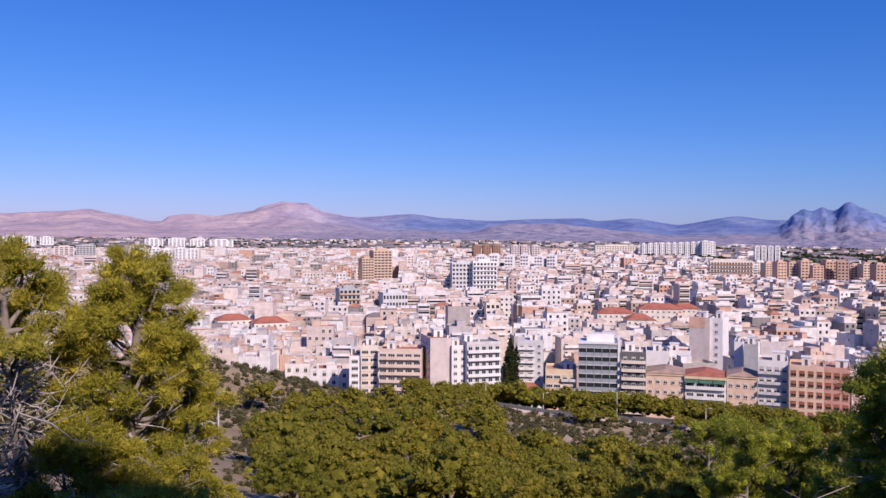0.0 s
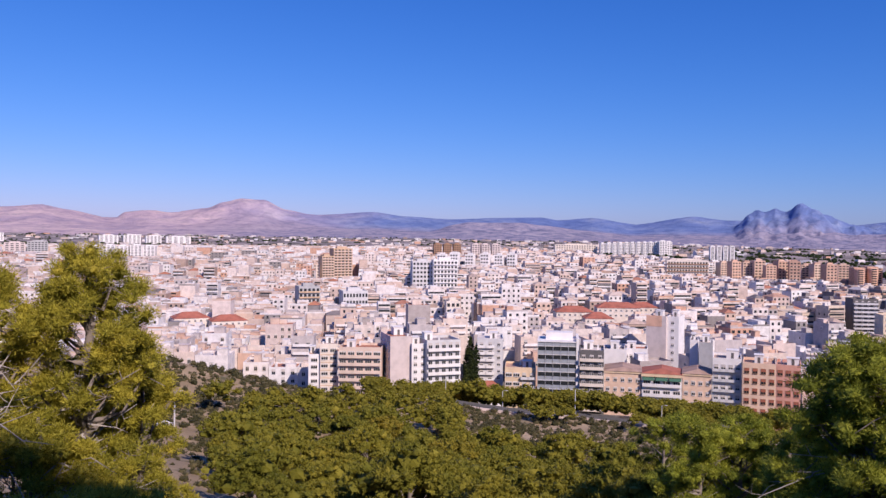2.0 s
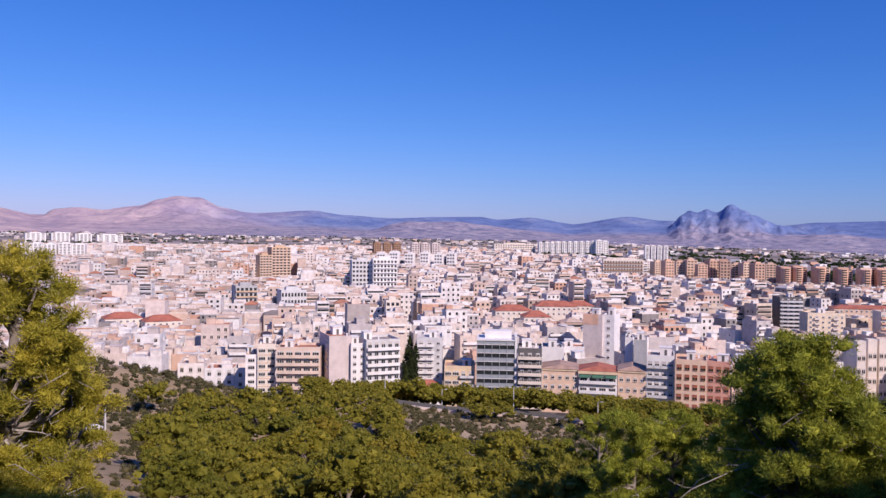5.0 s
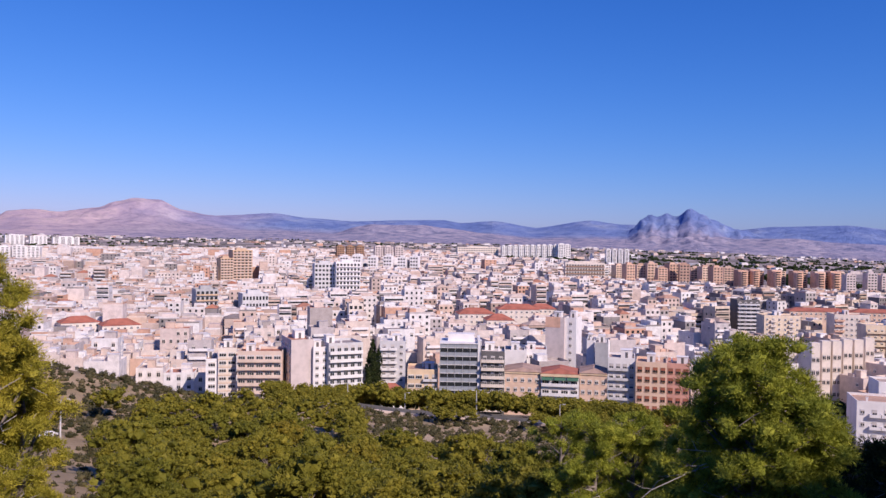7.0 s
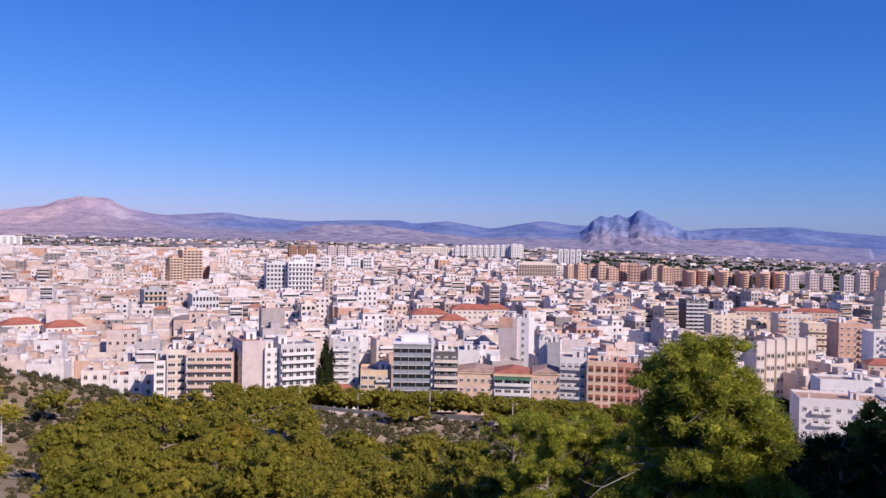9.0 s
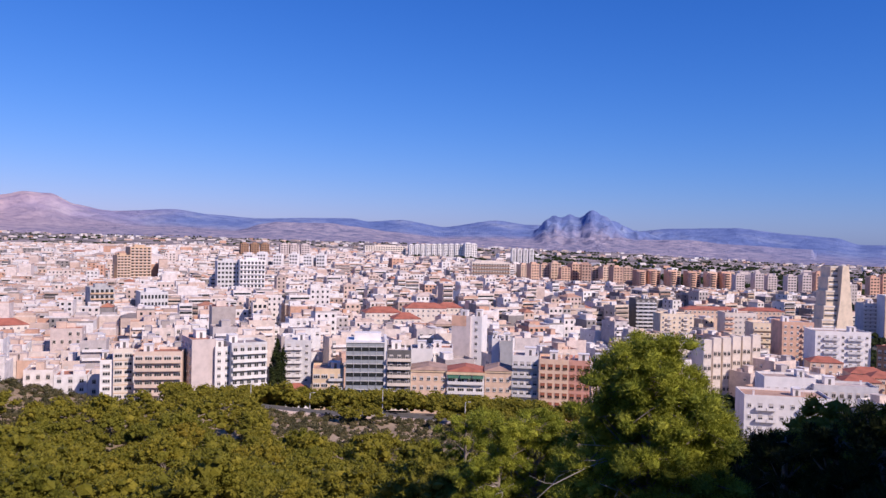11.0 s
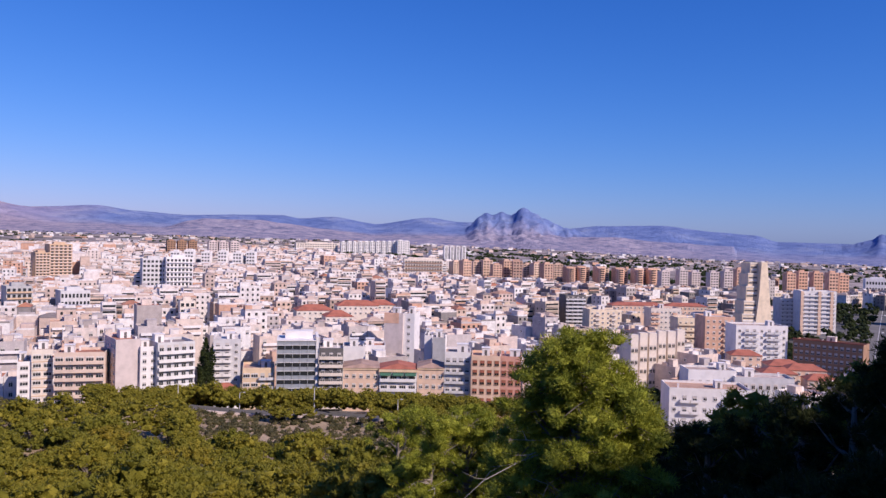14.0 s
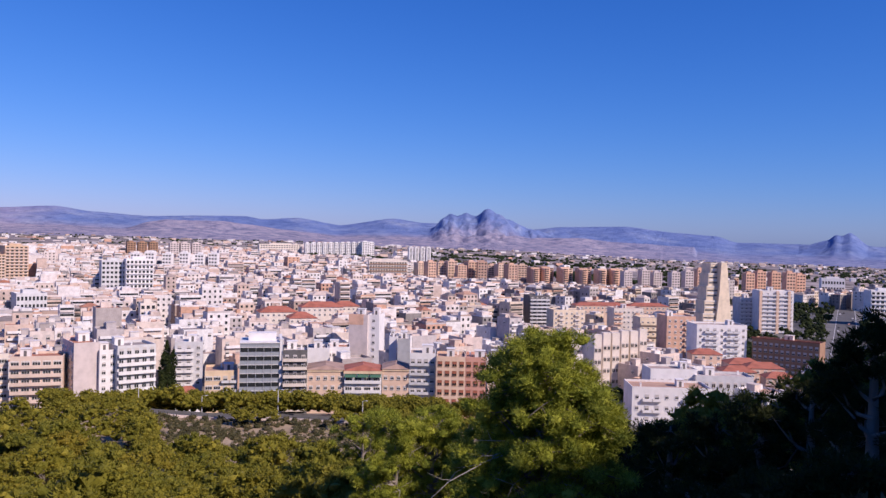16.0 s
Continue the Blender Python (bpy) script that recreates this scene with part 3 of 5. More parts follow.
apartment("apartment_building", "dark-fronted white building at the corner of a narrow street", -6.05, -4.2, 325, 22.5, W["lightgrey"], 7, 3, balconies=(0, 1), bal_wall=W["white"], group=ROW, seed=8, dp=18, side=("left",))
apartment("apartment_building", "yellow building with ochre cornice and glazed balconies", -4.05, -1.85, 293, 16.2, W["yellow"], 4, 4, win="wide", group=ROW, seed=9, balconies=(2, 3), bal_wall=W["lightgrey"], rail=True)
apartment("apartment_building", "apartment block with deep white balconies and dark recesses", 1.22, 2.92, 290, 23.7, W["dark"], 7, 3, balconies="full", bal_wall=W["cream"], group=ROW, seed=10)
apartment("apartment_building", "pale building with a blank white side wall", 2.9, 4.5, 318, 20.6, W["white"], 5, 3, skip=(0, 1, 2), group=ROW, seed=11, dp=12)
apartment("apartment_building", "low white building with square windows", 4.3, 5.9, 322, 20.6, W["white"], 5, 5, group=ROW, seed=12, dp=12)
ob, w, h, dp = apartment("apartment_building", "low pink-orange building with a faded tiled roof", 2.95, 5.5, 290, 16.6, W["orange"], 4, 5, win="small", group=ROW, seed=13, dp=15, roof=False)
part("roof", Shape().hip(-w / 2 - 0.3, w / 2 + 0.3, -0.5, dp, h + 0.9, h + 2.3, 2.0), W["oldtile"], ob, "faded brown tile roof")
part("cornice", Shape().box(-w / 2 - 0.1, w / 2 + 0.1, -0.3, 0.02, h + 0.2, h + 0.88), W["yellow"], ob)
ob, w, h, dp = apartment("apartment_building", "low orange building with red tiled roof and green awnings", 5.53, 8.2, 289.5, 16.4, W["white"], 4, 4, win="wide", balconies="full", bal_wall=W["white"], group=ROW, seed=14, roof=False)
part("roof", Shape().hip(-w / 2 - 0.3, w / 2 + 0.3, -0.6, dp, h + 0.9, h + 2.6, 3.0), W["tile"], ob, "faded red tile hipped roof")
part("cornice", Shape().box(-w / 2 - 0.2, w / 2 + 0.2, -0.5, 0.02, h - 0.2, h + 0.88), W["yellow"], ob)
for k in range(3):
    u = -w / 2 + w * (k + 0.5) / 3
    part("awning", Shape().solid([(u - 2, -0.1, h - 0.3), (u + 2, -0.1, h - 0.3), (u + 2, -1.3, h - 1.3), (u - 2, -1.3, h - 1.3), (u - 2, -0.1, h - 0.4), (u + 2, -0.1, h - 0.4), (u + 2, -1.3, h - 1.4), (u - 2, -1.3, h - 1.4)],
                                 [(0, 3, 2, 1), (4, 5, 6, 7), (2, 3, 7, 6), (0, 4, 7, 3), (1, 2, 6, 5)]), W["green"], ob, "dark green canvas awning")
ob, w, h, dp = apartment("apartment_building", "low orange building with cornice and small windows", 8.25, 10.15, 290, 17.0, W["orange"], 4, 4, group=ROW, seed=15, roof=False)
part("roof", Shape().hip(-w / 2 - 0.3, w / 2 + 0.3, -0.5, dp, h + 0.9, h + 2.4, 2.0), W["oldtile"], ob, "faded brown tile roof")
part("cornice", Shape().box(-w / 2 - 0.1, w / 2 + 0.1, -0.3, 0.02, h + 0.2, h + 0.88), W["yellow"], ob)
ob, w, h, dp = apartment("apartment_building", "tall building with a blank pale gable and orange brick top", 5.75, 7.15, 350, 31.0, W["pinkgrey"], 8, 1, skip=(0,), dp=14, turn=-12, group="", seed=16, low=18, widen=0.95)
part("brick_panel", Shape().box(-w / 2 - 0.03, w * 0.28, -0.07, 1.5, h - 3.6, h + 0.93), W["brick"], ob, "bare orange brick panel")
apartment("apartment_building", "tall narrow white apartment tower with window column", 7.15, 7.95, 350, 31.0, W["white"], 9, 1, dp=12, turn=-12, seed=17, low=18)
apartment("apartment_building", "narrow white building with a blank gable", 8.7, 9.25, 318, 25.4, W["white"], 8, 1, dp=12, skip=(0,), seed=18)
apartment("apartment_building", "grey apartment building with dark blank side wall", 9.3, 10.2, 315, 25.0, W["grey"], 8, 1, dp=16, skip=(0,), seed=19, side=("left",))
apartment("apartment_building", "grey and white building with iron balconies", 10.2, 12.05, 290, 23.0, W["white"], 6, 4, balconies=(0, 1, 2, 3), bal_wall=W["lightgrey"], rail=True, group=ROW, seed=20)
ob, w, h, dp = apartment("apartment_building", "orange apartment building with red shuttered windows and open top gallery", 12.12, 14.2, 287, 22.4, W["orange"], 6, 4, win="red", group=ROW, seed=21)
ob, w, h, dp = apartment("apartment_building", "coral apartment building with red shuttered windows", 14.2, 15.7, 287, 22.4, W["coral"], 6, 3, win="red", group=ROW, seed=22)
apartment("apartment_building", "cream building glimpsed behind a pine", 15.8, 18.2, 300, 20, W["cream"], 6, 4, group=ROW, seed=23)


def glass_office():
    """The blue-grey curtain-walled block."""
    az0, az1, rng, top = -1.72, 0.98, 291, 26.4
    az = (az0 + az1) / 2
    w, dp = radians(az1 - az0) * rng, 15
    ob = base_of("office_building", az, rng, 0)
    h = top - ob.matrix_basis.translation.z
    part("wall_body", Shape().box(-w / 2, w / 2, 0, dp, -3, h - 0.4), W["lightgrey"], ob)
    part("roof", Shape().box(-w / 2 - 0.2, w / 2 + 0.2, -0.5, dp, h - 0.38, h), W["white"], ob)
    s = Shape().box(-w * 0.3, w * 0.42, 5, 11, h, h + 2.6)
    part("roof_cabin", s, W["white"], ob)
    n = 8
    st = (h - 0.6) / n
    pane = Shape().box(-w / 10 + 0.06, w / 10 - 0.06, -0.18, -0.1, 0, st * 0.42).mesh("pane", [CURTAIN])
    dark = Shape().box(-w / 10 + 0.06, w / 10 - 0.06, -0.16, -0.1, 0, st * 0.46).mesh("window", [GLASS])
    for k in range(n):
        z = k * st + 0.3
        part("floor_band", Shape().box(-w / 2, w / 2, -0.42, -0.02, z + st * 0.47, z + st * 0.54), W["lightgrey"], ob)
        for j in range(5):
            u = -w / 2 + w * (j + 0.5) / 5
            part("pane", pane, None, ob, at=pose(u, 0, z + st * 0.55))
            part("window", dark, None, ob, at=pose(u, 0, z + 0.03))
    for j in range(6):
        u = -w / 2 + w * j / 5
        part("mullion", Shape().box(u - 0.1, u + 0.1, -0.36, 0.0, 0, h - 0.4), W["metal"], ob)
    part("pillar", Shape().box(w / 2 + 0.05, w / 2 + 1.0, -0.5, dp, -3, h + 1.2), W["white"], ob)
    tagged(ob, "glazed blue-grey office block with white end pillar", "office building", ROW)
    FOOT.append((*ob.matrix_basis.translation.xy, 11, rng))


glass_office()


def tiled_house(label, az, rng, w, dp, eave, turn, wall, rise=2.2, floors=1, name="house", roof=None, low=None):
    ob = base_of(name, az, rng, turn)
    h = max(2.5, eave - ob.matrix_basis.translation.z)
    part("wall_body", Shape().box(-w / 2, w / 2, 0, dp, -3, h), wall, ob)
    part("roof", Shape().hip(-w / 2 - 0.4, w / 2 + 0.4, -0.4, dp + 0.4, h, h + rise, min(w, dp) * 0.45), roof or W["tile"], ob, "red clay tile hipped roof")
    n = max(2, int(w / 3))
    for k in range(floors):
        for j in range(n):
            part("window", WIN["small"], None, ob, at=at_wall("front", -w / 2 + w * (j + 0.5) / n, max(0.8, h - 3 * (k + 1) + 0.9), w, dp))
    tagged(ob, label, "house")
    FOOT.append((*ob.matrix_basis.translation.xy, max(w, dp) * 0.6, rng))
    if low is not None:
        keep(az - degrees(w / 2 / rng), az + degrees(w / 2 / rng), rng, low)
    return ob


tiled_house("low house with a bright red tiled roof beside the street", -5.1, 292, 9.6, 9, 7.5, 4, W["white"], 3.0)
for a, r, w_, e in ((0.9, 470, 22, 20.5), (3.9, 500, 26, 21.0), (2.6, 455, 16, 18.6), (-23.5, 470, 20, 14.5), (-26.0, 480, 20, 15.5), (5.6, 520, 18, 20)):
    tiled_house("large old building with a red tiled roof", a, r, w_, 14, e, 10, W["cream"], 3.2, 2, low=e - 4)

# ---------------------------------------------------------------- buildings to the east
apartment("hotel", "low white building with three storeys of small balconies", 26.0, 31.3, 298, 13.2, W["white"], 3, 8, balconies=(1, 2, 5), bal_wall=W["white"], rail=True, dp=16, turn=14, category="building", seed=31, low=4)
apartment("hotel", "white rear wing with plain windows", 27.2, 30.3, 322, 16.4, W["white"], 3, 6, dp=12, turn=18, category="building", seed=32, low=10)
apartment("apartment_building", "white and grey terrace with tall dark balcony openings", 30.2, 33.9, 325, 14.5, W["lightgrey"], 3, 8, win="tall", dp=12, turn=16, seed=33, low=8)
for k in range(6):
    a = 23.3 + k * 0.62
    r = 352 + k * 7 + (3.5 if k % 2 else 0)
    ob, w, h, dp = apartment("townhouse", "cream townhouse with stepped gable and dark arched openings", a, a + 0.5, r, 22.6 - k * 0.15, W["cream"], 4, 2, win="tall", dp=12, turn=26, group="row of cream townhouses", category="townhouse", seed=40 + k, low=10, roof=False)
    part("gable", Shape().box(-w / 2, w / 2, 0, 3.4, h + 0.88, h + 3.2), W["cream"], ob)
    part("roof", Shape().box(-w / 2 + 0.25, w / 2 - 0.25, 3.5, dp - 0.3, h - 0.02, h + 0.3), W["greyroof"], ob)
apartment("hall", "broad cream hall with a grey flat roof", 21.2, 23.6, 372, 20.6, W["cream"], 3, 6, dp=26, turn=26, category="building", seed=47, low=14)
apartment("apartment_building", "orange-brown brick apartment block with tan balconies", 28.2, 30.1, 470, 24.5, W["brick"], 7, 5, balconies=(3, 4), bal_wall=W["orange"], dp=18, turn=20, seed=50, low=4)
apartment("apartment_building", "white apartment block with recessed grey balconies", 30.2, 33.4, 430, 24.6, W["white"], 7, 7, balconies=(1, 2, 4, 5), bal_wall=W["lightgrey"], dp=15, turn=22, seed=51, low=4)
ob, w, h, dp = apartment("apartment_building", "white apartment slab with balcony bands and orange stair strips", 34.1, 36.2, 640, 32.8, W["white"], 10, 6, balconies="full", bal_wall=W["white"], dp=16, turn=20, seed=52, low=4)
for u in (-0.47, 0.02, 0.36):
    part("stair_strip", Shape().box(w * u - 1.0, w * u + 1.0, -1.25, 0.02, 0, h + 0.6), W["orange"], ob, "orange plastered stair strip")
apartment("apartment_building", "white and grey apartment slab with balcony bands", 32.9, 34.0, 650, 26, W["lightgrey"], 8, 4, balconies="full", bal_wall=W["white"], dp=16, turn=20, seed=53, low=4)
ob, w, h, dp = apartment("apartment_building", "long brown brick block with a red roof edge", 33.7, 37.8, 430, 18.4, W["brown"], 5, 12, dp=12, turn=-14, seed=54, low=8, win="dim")
part("roof_edge", Shape().box(-w / 2 - 0.2, w / 2 + 0.2, -0.35, 0.35, h + 0.92, h + 1.5), W["tile"], ob, "red tiled roof edge")
apartment("apartment_building", "dark grey apartment tower with stacked balconies", 18.7, 20.1, 560, 27.5, W["dark"], 9, 4, balconies="full", bal_wall=W["lightgrey"], dp=14, turn=20, seed=55, low=5)
apartment("apartment_building", "yellow-cream apartment block with balcony bands", 20.4, 22.6, 520, 21.5, W["sand"], 6, 6, balconies=(1, 4), bal_wall=W["cream"], dp=14, turn=20, seed=56, low=8)
apartment("apartment_building", "cream apartment block with a red tiled edge", 24.6, 26.6, 540, 22.5, W["cream"], 6, 7, balconies=(0, 1, 5), bal_wall=W["brick"], dp=14, turn=20, seed=57, low=8)
apartment("apartment_building", "ochre apartment block with wide balconies", 26.4, 28.2, 500, 20.5, W["sand"], 5, 5, balconies="full", bal_wall=W["sand"], dp=14, turn=20, seed=58, low=6)
for a, r, w_, dp_, e, tn in ((33.0, 352, 14, 10, 12.5, 18), (34.6, 366, 16, 10, 12.8, 18), (33.4, 372, 15, 11, 13.2, 18), (35.6, 350, 12, 9, 11.5, 18), (30.9, 395, 14, 10, 13.5, 16), (23.8, 590, 40, 14, 19.5, 18), (27.0, 610, 30, 14, 19.0, 18)):
    tiled_house("house with an orange-red tiled roof", a, r, w_, dp_, e, tn, W["orange"], 2.2, 2, low=e - 5)


def church():
    """A modern church: a tall sand-coloured wedge rising to a slender slab tower."""
    az, rng = 31.6, 560
    ob = base_of("church", az, rng, 30)
    H = 53.8 - ob.matrix_basis.translation.z
    prof = [(-14, 0), (10.4, 0), (9.4, 10), (6.8, H * 0.6), (4.7, H), (0.7, H), (-0.4, H * 0.6), (-2.4, 13), (-6.5, 9), (-14, 6.5)]
    n = len(prof)
    v = [(x, 0, z - (3 if z == 0 else 0)) for x, z in prof] + [(x, 8, z - (3 if z == 0 else 0)) for x, z in prof]
    part("sail_wall", Shape().solid(v, [tuple(range(n)), tuple(range(2 * n - 1, n - 1, -1))] + [(i, i + n, (i + 1) % n + n, (i + 1) % n) for i in range(n)]), W["sand"], ob, "sand-coloured tapering concrete sail")
    for x0, z1, y0 in ((-11.0, H * 0.36, 1.5), (-9.6, H * 0.52, 2.2), (-8.0, H * 0.70, 3.0), (-6.4, H * 0.86, 3.8), (-4.6, H * 0.99, 4.6)):
        part("stepped_block", Shape().box(x0, 3.5, y0, y0 + 12, -3, z1), W["sand"], ob)
        part("parapet", Shape().box(x0 - 0.25, 0.4, y0 - 0.3, y0 + 0.05, z1 - 0.9, z1 + 0.25), W["cream"], ob)
        for j in range(3):
            part("louvre", Shape().box(x0 + 0.5, -0.2, y0 - 0.28, y0 + 0.05, z1 - 3.2 - j * 1.7, z1 - 2.3 - j * 1.7), W["white"] if j % 2 else W["dark"], ob)
    tagged(ob, "modern sand-coloured church with a tall tapering tower", "church")
    FOOT.append((*ob.matrix_basis.translation.xy, 24, rng))
    keep(29.5, 32.8, rng, 12)


church()

# ---------------------------------------------------------------- distant landmarks


def strip_mesh(w, cols, st, wall):
    """One storey's windows with the piers between them, as one band."""
    xs, row = [-w * 0.48], []
    cell = w * 0.96 / cols
    for j in range(cols):
        x = -w * 0.48 + cell * j
        xs += [x + cell * 0.2, x + cell * 0.8]
        row += [(0.12, 0), (0.03, 1)]
    xs.append(w * 0.48)
    row.append((0.12, 0))
    return relief(xs, [0, st * 0.45], [row], [wall, GLASS], "window_band")


def tower(label, az0, az1, rng, top, wall, floors, cols, turn=0, low=None, dp=None, group="", bands=False, band_mat=None):
    """A distant tower: body, stair head, one strip of windows a floor."""
    az = (az0 + az1) / 2
    w = radians(az1 - az0) * rng
    dp = dp or min(w, 16)
    ob = base_of("tower_block", az, rng, turn)
    h = top - ob.matrix_basis.translation.z
    part("wall_body", body(w, dp, h), wall, ob)
    part("roof_cabin", Shape().box(-w * 0.25, w * 0.25, dp * 0.3, dp * 0.7, h, h + 2.8), wall, ob)
    st = h / floors
    cell = w / cols
    key = ("t", round(cell, 1), round(st, 1))
    if key not in BALC:
        BALC[key] = Shape().box(-cell * 0.3, cell * 0.3, -0.1, 0.05, 0, st * 0.5).mesh("window", [GLASS])
    for k in range(floors):
        if bands:
            part("balcony", Shape().box(-w * 0.49, w * 0.49, -1.0, 0.02, k * st + 0.2, k * st + 1.2), band_mat or wall, ob)
        if rng > 850:
            strip = BALC.setdefault(("ts", round(w, 1), cols, round(st, 1), wall.name), strip_mesh(w, cols, st, wall))
            part("window_band", strip, None, ob, at=pose(0, 0, k * st + 1.25))
        else:
            for j in range(cols):
                part("window", BALC[key], None, ob, at=pose(-w / 2 + cell * (j + 0.5), 0, k * st + 1.25))
    tagged(ob, label, "tower block", group)
    FOOT.append((*ob.matrix_basis.translation.xy, max(w, dp) * 0.6, rng))
    if low is not None:
        keep(az0, az1, rng, low)


tower("tall tan apartment tower with rows of balconies", -16.4, -15.0, 900, 48.5, W["tan"], 12, 5, 18, 16, bands=True, band_mat=W["rosetan"])
tower("tan brick tower beside a taller one", -17.2, -16.3, 890, 40, W["tan"], 10, 4, 18, 15, bands=True, band_mat=W["rosetan"])
tower("tall white apartment slab with grey windows", -10.75, -9.2, 705, 41, W["lightgrey"], 9, 6, 10, 19, dp=12)
tower("tall white apartment slab with grey balconies", -9.25, -7.5, 700, 42.5, W["white"], 9, 7, 10, 19, bands=True, dp=12)
tower("mid-rise grey block with white vertical fins", -15.7, -13.9, 560, 24.5, W["lightgrey"], 4, 8, 12, 15)
tower("brown block with recessed balconies", -18.8, -17.3, 560, 27.5, W["grey"], 6, 5, 12, 17, bands=True, band_mat=W["tan"])
tower("cream block with a dark glazed side", -8.3, -7.3, 470, 25.0, W["cream"], 6, 3, 8, 20)
for k, a in enumerate((-9.2, -8.5, -7.8)):
    tower("brown brick residential tower on the skyline", a, a + 0.55, 1250, 51, W["brown"], 10, 3, 10, 38, group="brown skyline towers")
for k, a in enumerate((-6.5, -5.8, -5.05)):
    tower("pinkish residential tower on the skyline", a, a + 0.6, 1250, 51, W["pinkgrey"], 10, 3, 10, 38, group="pink skyline towers")
for k, a in enumerate((-9.0, -8.1, -7.0, -5.9, -4.9, -4.0)):
    tower("white and grey residential block", a, a + 0.62, 1000, 40.5 + (k % 2) * 1.5, W["white"], 7, 3, -14, 27, group="white mid-distance blocks")
for k in range(12):
    a = 1.4 + 0.41 * k
    tower("cream unit of a long stepped slab block", a + 1.2, a + 1.56, 1700, 51.5 + 0.42 * k, W["white"], 9, 2, 12, 28, dp=14, group="long slab on the ridge")
tower("tall cream end block of the long slab", 6.6, 7.15, 1690, 57.5, W["white"], 10, 3, 12, 28, dp=16, group="long slab on the ridge")
tower("long low cream block on the ridge", -0.6, 2.4, 1710, 48, W["cream"], 5, 16, 12, 36, dp=14)
for k in range(4):
    tower("white slender tower with dark recesses", 9.95 + 0.42 * k, 10.27 + 0.42 * k, 1600, 48.6, W["white"], 12, 1, 10, 22, dp=12, group="white twin-ribbed towers")
tower("long cream apartment slab with balconies", 7.1, 9.9, 1000, 37, W["cream"], 6, 14, 8, 20, bands=True, band_mat=W["brown"], dp=14)
rng_ = random.Random(8)
for k in range(11):
    a = 10.6 + 0.72 * k
    tower("orange brick apartment block in a stepped group", a, a + rng_.uniform(0.66, 0.8), 1080 + rng_.uniform(-45, 50), 34 + rng_.uniform(-3, 2.5) - max(0, k - 6) * 0.5, BRICK_TOWER, 7, 3, rng_.choice((8, 18, 30)), 13, group="orange brick estate")


def round_tower(az, rng, top, rad):
    """A brick tower with a round stair drum before two staggered slabs."""
    ob = base_of("tower_block", az, rng, 24)
    h = top - ob.matrix_basis.translation.z
    drum = Shape().tube([(0, 0, -3), (0, 0, h - 1.5), (0, 0, h)], [rad, rad, rad * 0.9], 14)
    part("drum", drum, W["brick"], ob, smooth=False)
    for x0, x1, y0, y1, up in ((-rad * 0.9, rad * 1.5, rad * 0.5, rad * 3, 1.8), (rad * 1.3, rad * 2.9, rad * 1.6, rad * 4, 0.0)):
        part("slab", Shape().box(x0, x1, y0, y1, -3, h + up), BRICK_TOWER, ob)
        for k in range(8):
            z = h * (k + 0.35) / 8
            part("window_band", Shape().box(x1 - rad * 1.1, x1 - rad * 0.3, y0 - 0.12, y0 + 0.05, z, z + 1.4), GLASS, ob)
    for k in range(8):
        z = h * (k + 0.35) / 8
        part("window_band", Shape().box(-rad * 0.5, rad * 0.5, -rad - 0.06, -rad * 0.7, z, z + 1.3), GLASS, ob)
    tagged(ob, "round-fronted orange-brown brick tower block", "tower block", "brown brick estate")
    FOOT.append((*ob.matrix_basis.translation.xy, rad * 3, rng))
    keep(az - 0.4, az + 0.9, rng, 8)


for a, t_ in ((19.0, 29.5), (19.75, 30.5), (21.1, 30.5), (22.4, 30.0), (23.7, 30.0), (24.6, 30.5)):
    round_tower(a, 1075 + 12 * (t_ - 30), t_, 5.4)
for k, (a, t_) in enumerate(((25.2, 30), (26.4, 32), (27.2, 29), (28.4, 31), (29.3, 32.5), (30.1, 35), (33.2, 33), (33.9, 35), (34.8, 34), (35.7, 35.5), (36.3, 33))):
    tower("brick tower block with a shaded side", a, a + 0.62, 1050 + 20 * (k % 3), t_ - 1, W["brick"] if k > 4 else W["pinkgrey"], 8, 3, 28, 10, group="eastern brick towers")
for k, (a, w_, r, t_) in enumerate(((-40.3, 0.9, 2250, 63), (-39.2, 0.8, 2250, 62), (-38.2, 0.8, 2250, 62), (-31.9, 1.2, 2100, 58), (-30.4, 1.1, 2100, 59), (-29.0, 1.0, 2100, 57), (-27.7, 1.6, 2100, 56))):
    tower("white slab block at the city's far edge", a, a + w_, r, t_, W["white"], 8, 4, 8, 48, group="far white slabs")
for k, a in enumerate((-32.6, -31.7, -30.9, -30.0, -29.2)):
    tower("white apartment tower among lower roofs", a, a + 0.78, 1350, 43 + (k % 2) * 1.5, W["white"], 9, 3, -12, 26, group="white western towers")
tower("blue-grey office slab among pale blocks", -36.1, -34.9, 1400, 49, W["grey"], 8, 6, 0, 33)
tower("pinkish apartment block at the city edge", -37.4, -36.2, 1400, 47, W["pinkgrey"], 8, 4, 0, 33)
tower("white hospital-like slab by the road", 40.6, 42.8, 760, 30, W["white"], 8, 8, 22, 12, bands=True)
tower("pale low block by the ring road", 37.8, 39.2, 1150, 26, W["white"], 3, 8, 10, 12)

# ---------------------------------------------------------------- the old town and the blocks behind
def free(x, y, rad):
    for fx, fy, fr, _ in FOOT:
        if hypot(x - fx, y - fy) < fr + rad:
            return False
    return True


def cap(az, rng, spread):
    """The greatest height that leaves the taller buildings behind in view."""
    best = 99.0
    for a0, a1, r, low in SIGHT:
        if rng < r - 4 and a0 - spread < az < a1 + spread:
            best = min(best, EYE_Z + (low - EYE_Z) * rng / r)
    return best


